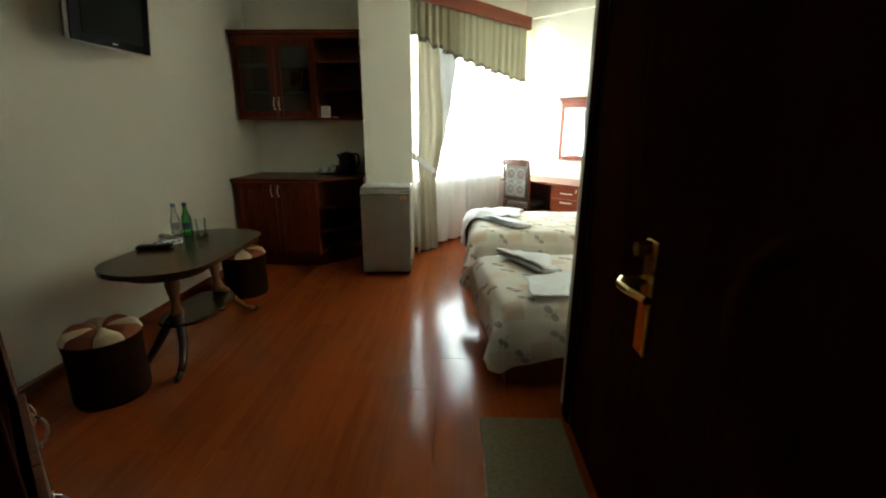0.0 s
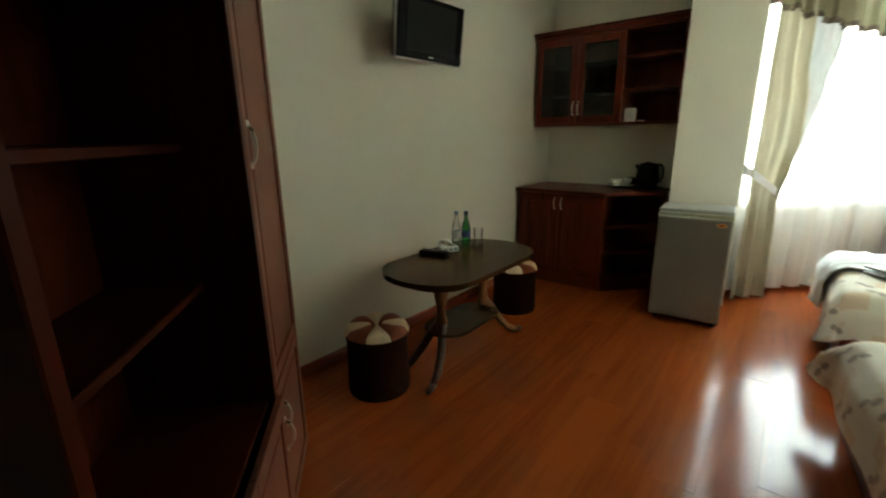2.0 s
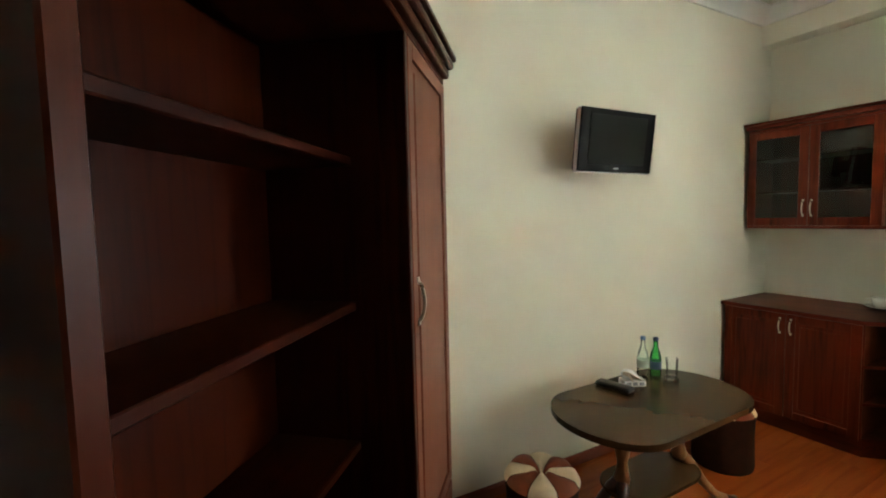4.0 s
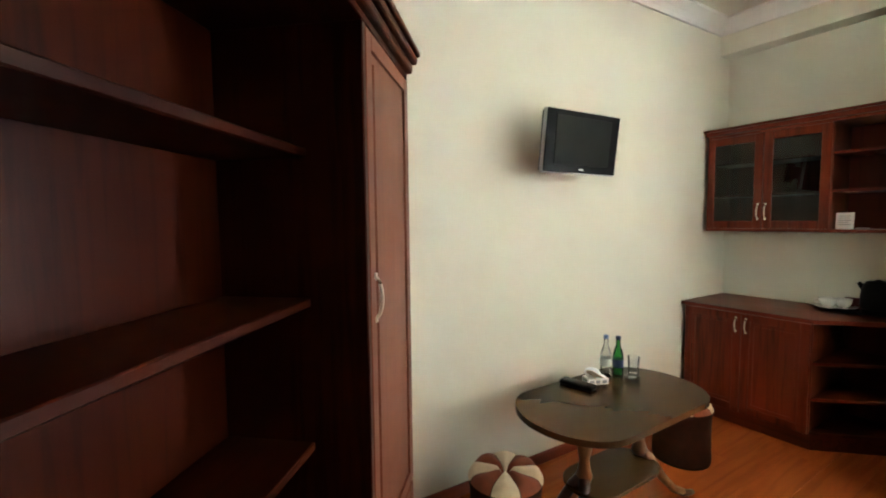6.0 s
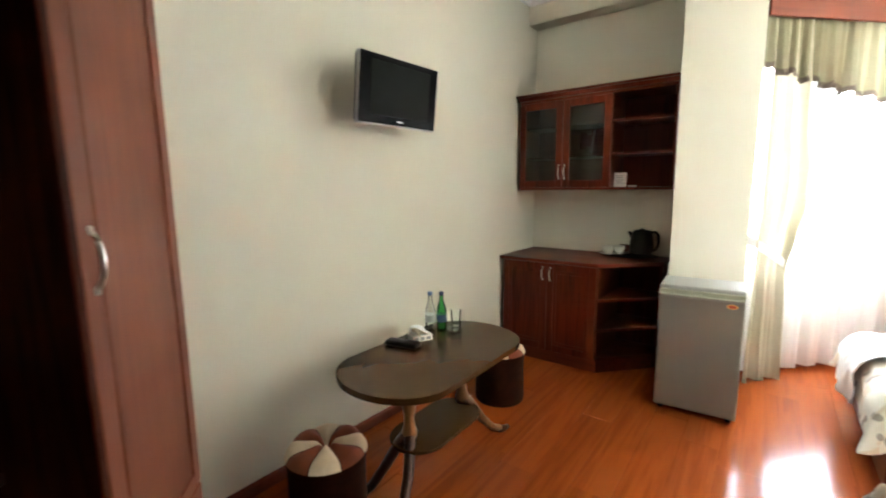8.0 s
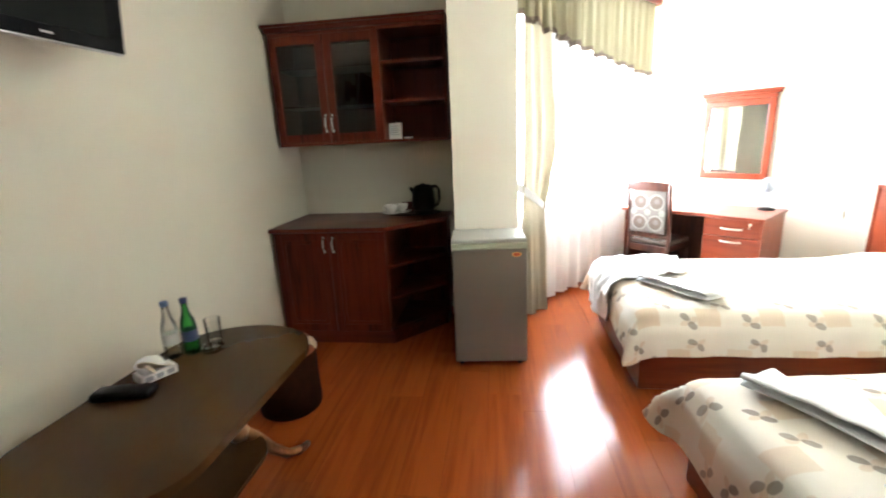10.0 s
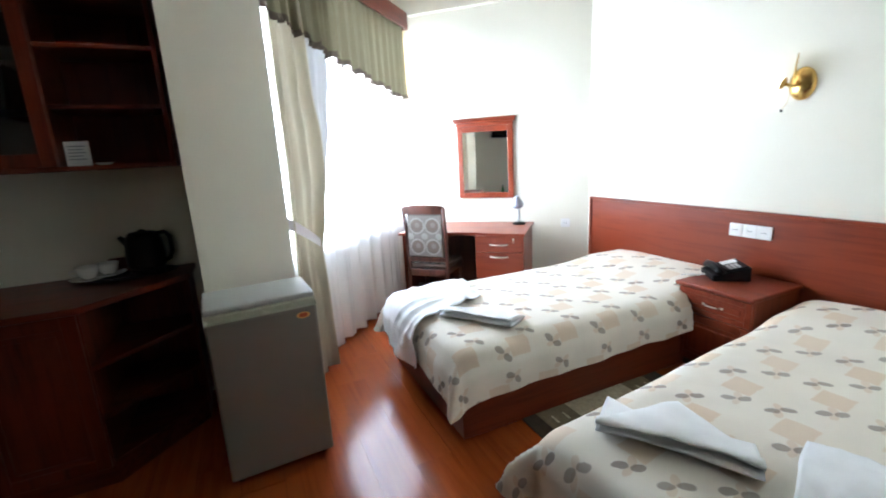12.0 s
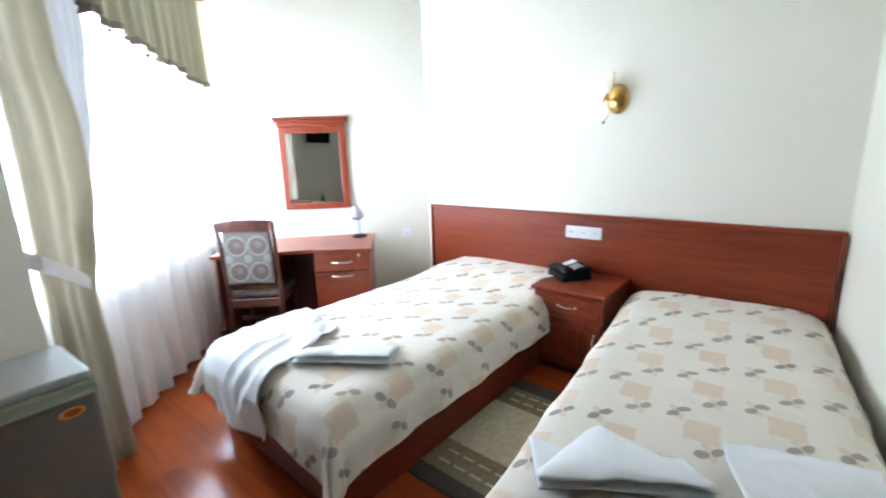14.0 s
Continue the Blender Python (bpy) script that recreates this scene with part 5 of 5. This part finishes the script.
part("back_rail", box(-CW, CW, -0.008, 0.012, 0.36, 0.425, 0.003), M_DARKWOOD, chair)
part("stretcher", box(-CW, CW, -0.19, -0.165, 0.20, 0.23, 0.003), M_DARKWOOD, chair)
pad = part("back_pad", box(-CW + 0.02, CW - 0.02, -0.004, 0.045, 0.55, 0.94, 0.014, 3), M_FABRIC, chair, "grey padded back with circle print")
def print_ring(xc, zc):
    part("printed_ring", lathe(bmesh.new(), [(0.074, 0), (0.074, 0.003), (0.060, 0.003), (0.060, 0.0)], seg=28), M_CIRCLE, pad).matrix_basis = pose(xc, 0.0445, zc, -90, 0, 0)
    part("printed_disc", lathe(bmesh.new(), [(0.059, 0), (0.059, 0.0022)], seg=28), M_DISC, pad).matrix_basis = pose(xc, 0.0445, zc, -90, 0, 0)
    part("printed_dot", lathe(bmesh.new(), [(0.024, 0), (0.024, 0.003)], seg=20), M_FABRIC, pad).matrix_basis = pose(xc - 0.006, 0.0445, zc + 0.008, -90, 0, 0)


for xc in (0.073, -0.078):
    for zc in (0.645, 0.835):
        print_ring(xc, zc)
for xc in (-0.135, 0.0, 0.135):
    part("printed_dot", lathe(bmesh.new(), [(0.030, 0), (0.030, 0.0028)], seg=20), M_CIRCLE, pad).matrix_basis = pose(xc, 0.0445, 0.74, -90, 0, 0)
for xc in (-0.13, -0.045, 0.045, 0.13):
    part("seat_print", lathe(bmesh.new(), [(0.034, 0), (0.034, 0.003)], seg=20), M_CIRCLE, chair, "pale printed disc").matrix_basis = pose(xc, -0.05, 0.4745)
part("seat_cushion", box(-CW - 0.01, CW + 0.01, -0.385, 0.0, 0.431, 0.475, 0.016, 3), M_DISC, chair, "grey padded seat")

M_LAMP = mat("blue_grey_enamel", (0.42, 0.47, 0.55), 0.3, vary=0.05)
dl = thing("desk_lamp", "small blue-grey desk lamp on the desk", "lamp", Matrix.Translation(at_mirror(0.635, 0.235, DH)))
part("base", lathe(bmesh.new(), [(0.062, 0), (0.062, 0.008), (0.05, 0.018), (0.012, 0.024)]), M_BLACK, dl, smooth=True)
part("stem", tube(bmesh.new(), [(0, 0, 0.02), (0.004, 0, 0.10), (0, 0, 0.19), (-0.012, -0.006, 0.215)], 0.008, 8), M_LAMP, dl, smooth=True)
sh = part("shade", lathe(bmesh.new(), [(0.055, -0.05), (0.045, -0.01), (0.028, 0.03), (0.018, 0.065), (0.012, 0.066), (0.022, 0.03), (0.040, -0.01), (0.050, -0.05)], seg=24), M_LAMP, dl, smooth=True)
sh.matrix_basis = pose(-0.03, -0.02, 0.225, 25, -30, 0)

mm = Matrix.Translation(at_mirror(0.0, 0.003, 0)) @ Matrix.Rotation(math.atan2(MD.y, MD.x), 4, "Z")
mirror = thing("mirror", "wall mirror in a cherry wood frame with a crown", "mirror", mm)
a0, a1, b0, b1, f = 0.715, 1.285, 0.985, 1.70, 0.055
bm = bmesh.new()
for p, q, r, s in ((a0, a0 + f, b0, b1), (a1 - f, a1, b0, b1), (a0 + f, a1 - f, b0, b0 + f), (a0 + f, a1 - f, b1 - f, b1)):
    bx(bm, p, q, 0.0, 0.032, r, s, 0.006, 2)
part("frame", bm, M_CHERRY, mirror)
g = part("glass", box(-0.234, 0.234, -0.003, 0.003, -0.307, 0.307, 0), M_MIRROR, mirror, "silvered mirror glass")
g.matrix_basis = pose((a0 + a1) / 2, 0.016, (b0 + b1) / 2, 0.9, 0, 1.3)
bm = bx(bmesh.new(), a0 - 0.005, a1 + 0.005, 0, 0.042, b1, b1 + 0.035, 0.006, 2)
bx(bm, a0 - 0.025, a1 + 0.025, 0, 0.056, b1 + 0.035, b1 + 0.06, 0.008, 2)
bx(bm, a0 - 0.035, a1 + 0.035, 0, 0.066, b1 + 0.06, b1 + 0.078, 0.004)
part("crown", bm, M_CHERRY_X, mirror)

# ---- floor boards ----
floor = thing("floor", "glossy orange-brown laminate plank floor", "floor", kind="structure")
part("underlay", box(-2.4, 3.0, -1.1, 7.9, -0.12, -0.008, 0), M_SUB, floor)
PW, PL = 0.193, 1.285
plank_mesh = None
rng = random.Random(5)
near, far_bm = 0, bmesh.new()
col = 0
x = -2.3
while x < 2.9:
    y = -1.05 - rng.random() * PL
    while y < 7.8:
        ya, yb = max(y, -1.05), min(y + PL, 7.8)
        if yb - ya > 0.05:
            full = abs((yb - ya) - PL) < 1e-6
            if full and -2.2 < x < 2.6 and yb > 0.6 and ya < 7.0:
                if plank_mesh is None:
                    pb = bx(bmesh.new(), 0.0002, PW - 0.0002, 0.0002, PL - 0.0002, -0.008, 0.0, 0.0006)
                    ob = part("plank", pb, M_FLOOR, floor)
                    plank_mesh = ob.data
                else:
                    ob = new("plank", plank_mesh)
                    ob.parent = floor
                ob.location = (x, y, 0)
                ob.rotation_euler = (radians(rng.uniform(-0.07, 0.07)), radians(rng.uniform(-0.22, 0.22)), 0)
            else:
                bx(far_bm, x + 0.0006, x + PW - 0.0006, ya + 0.0006, yb - 0.0006, -0.008, 0.0, 0.0)
        y += PL
    x += PW
    col += 1
tagged(part("plank_rest", far_bm, M_FLOOR, floor), kind="stuff")
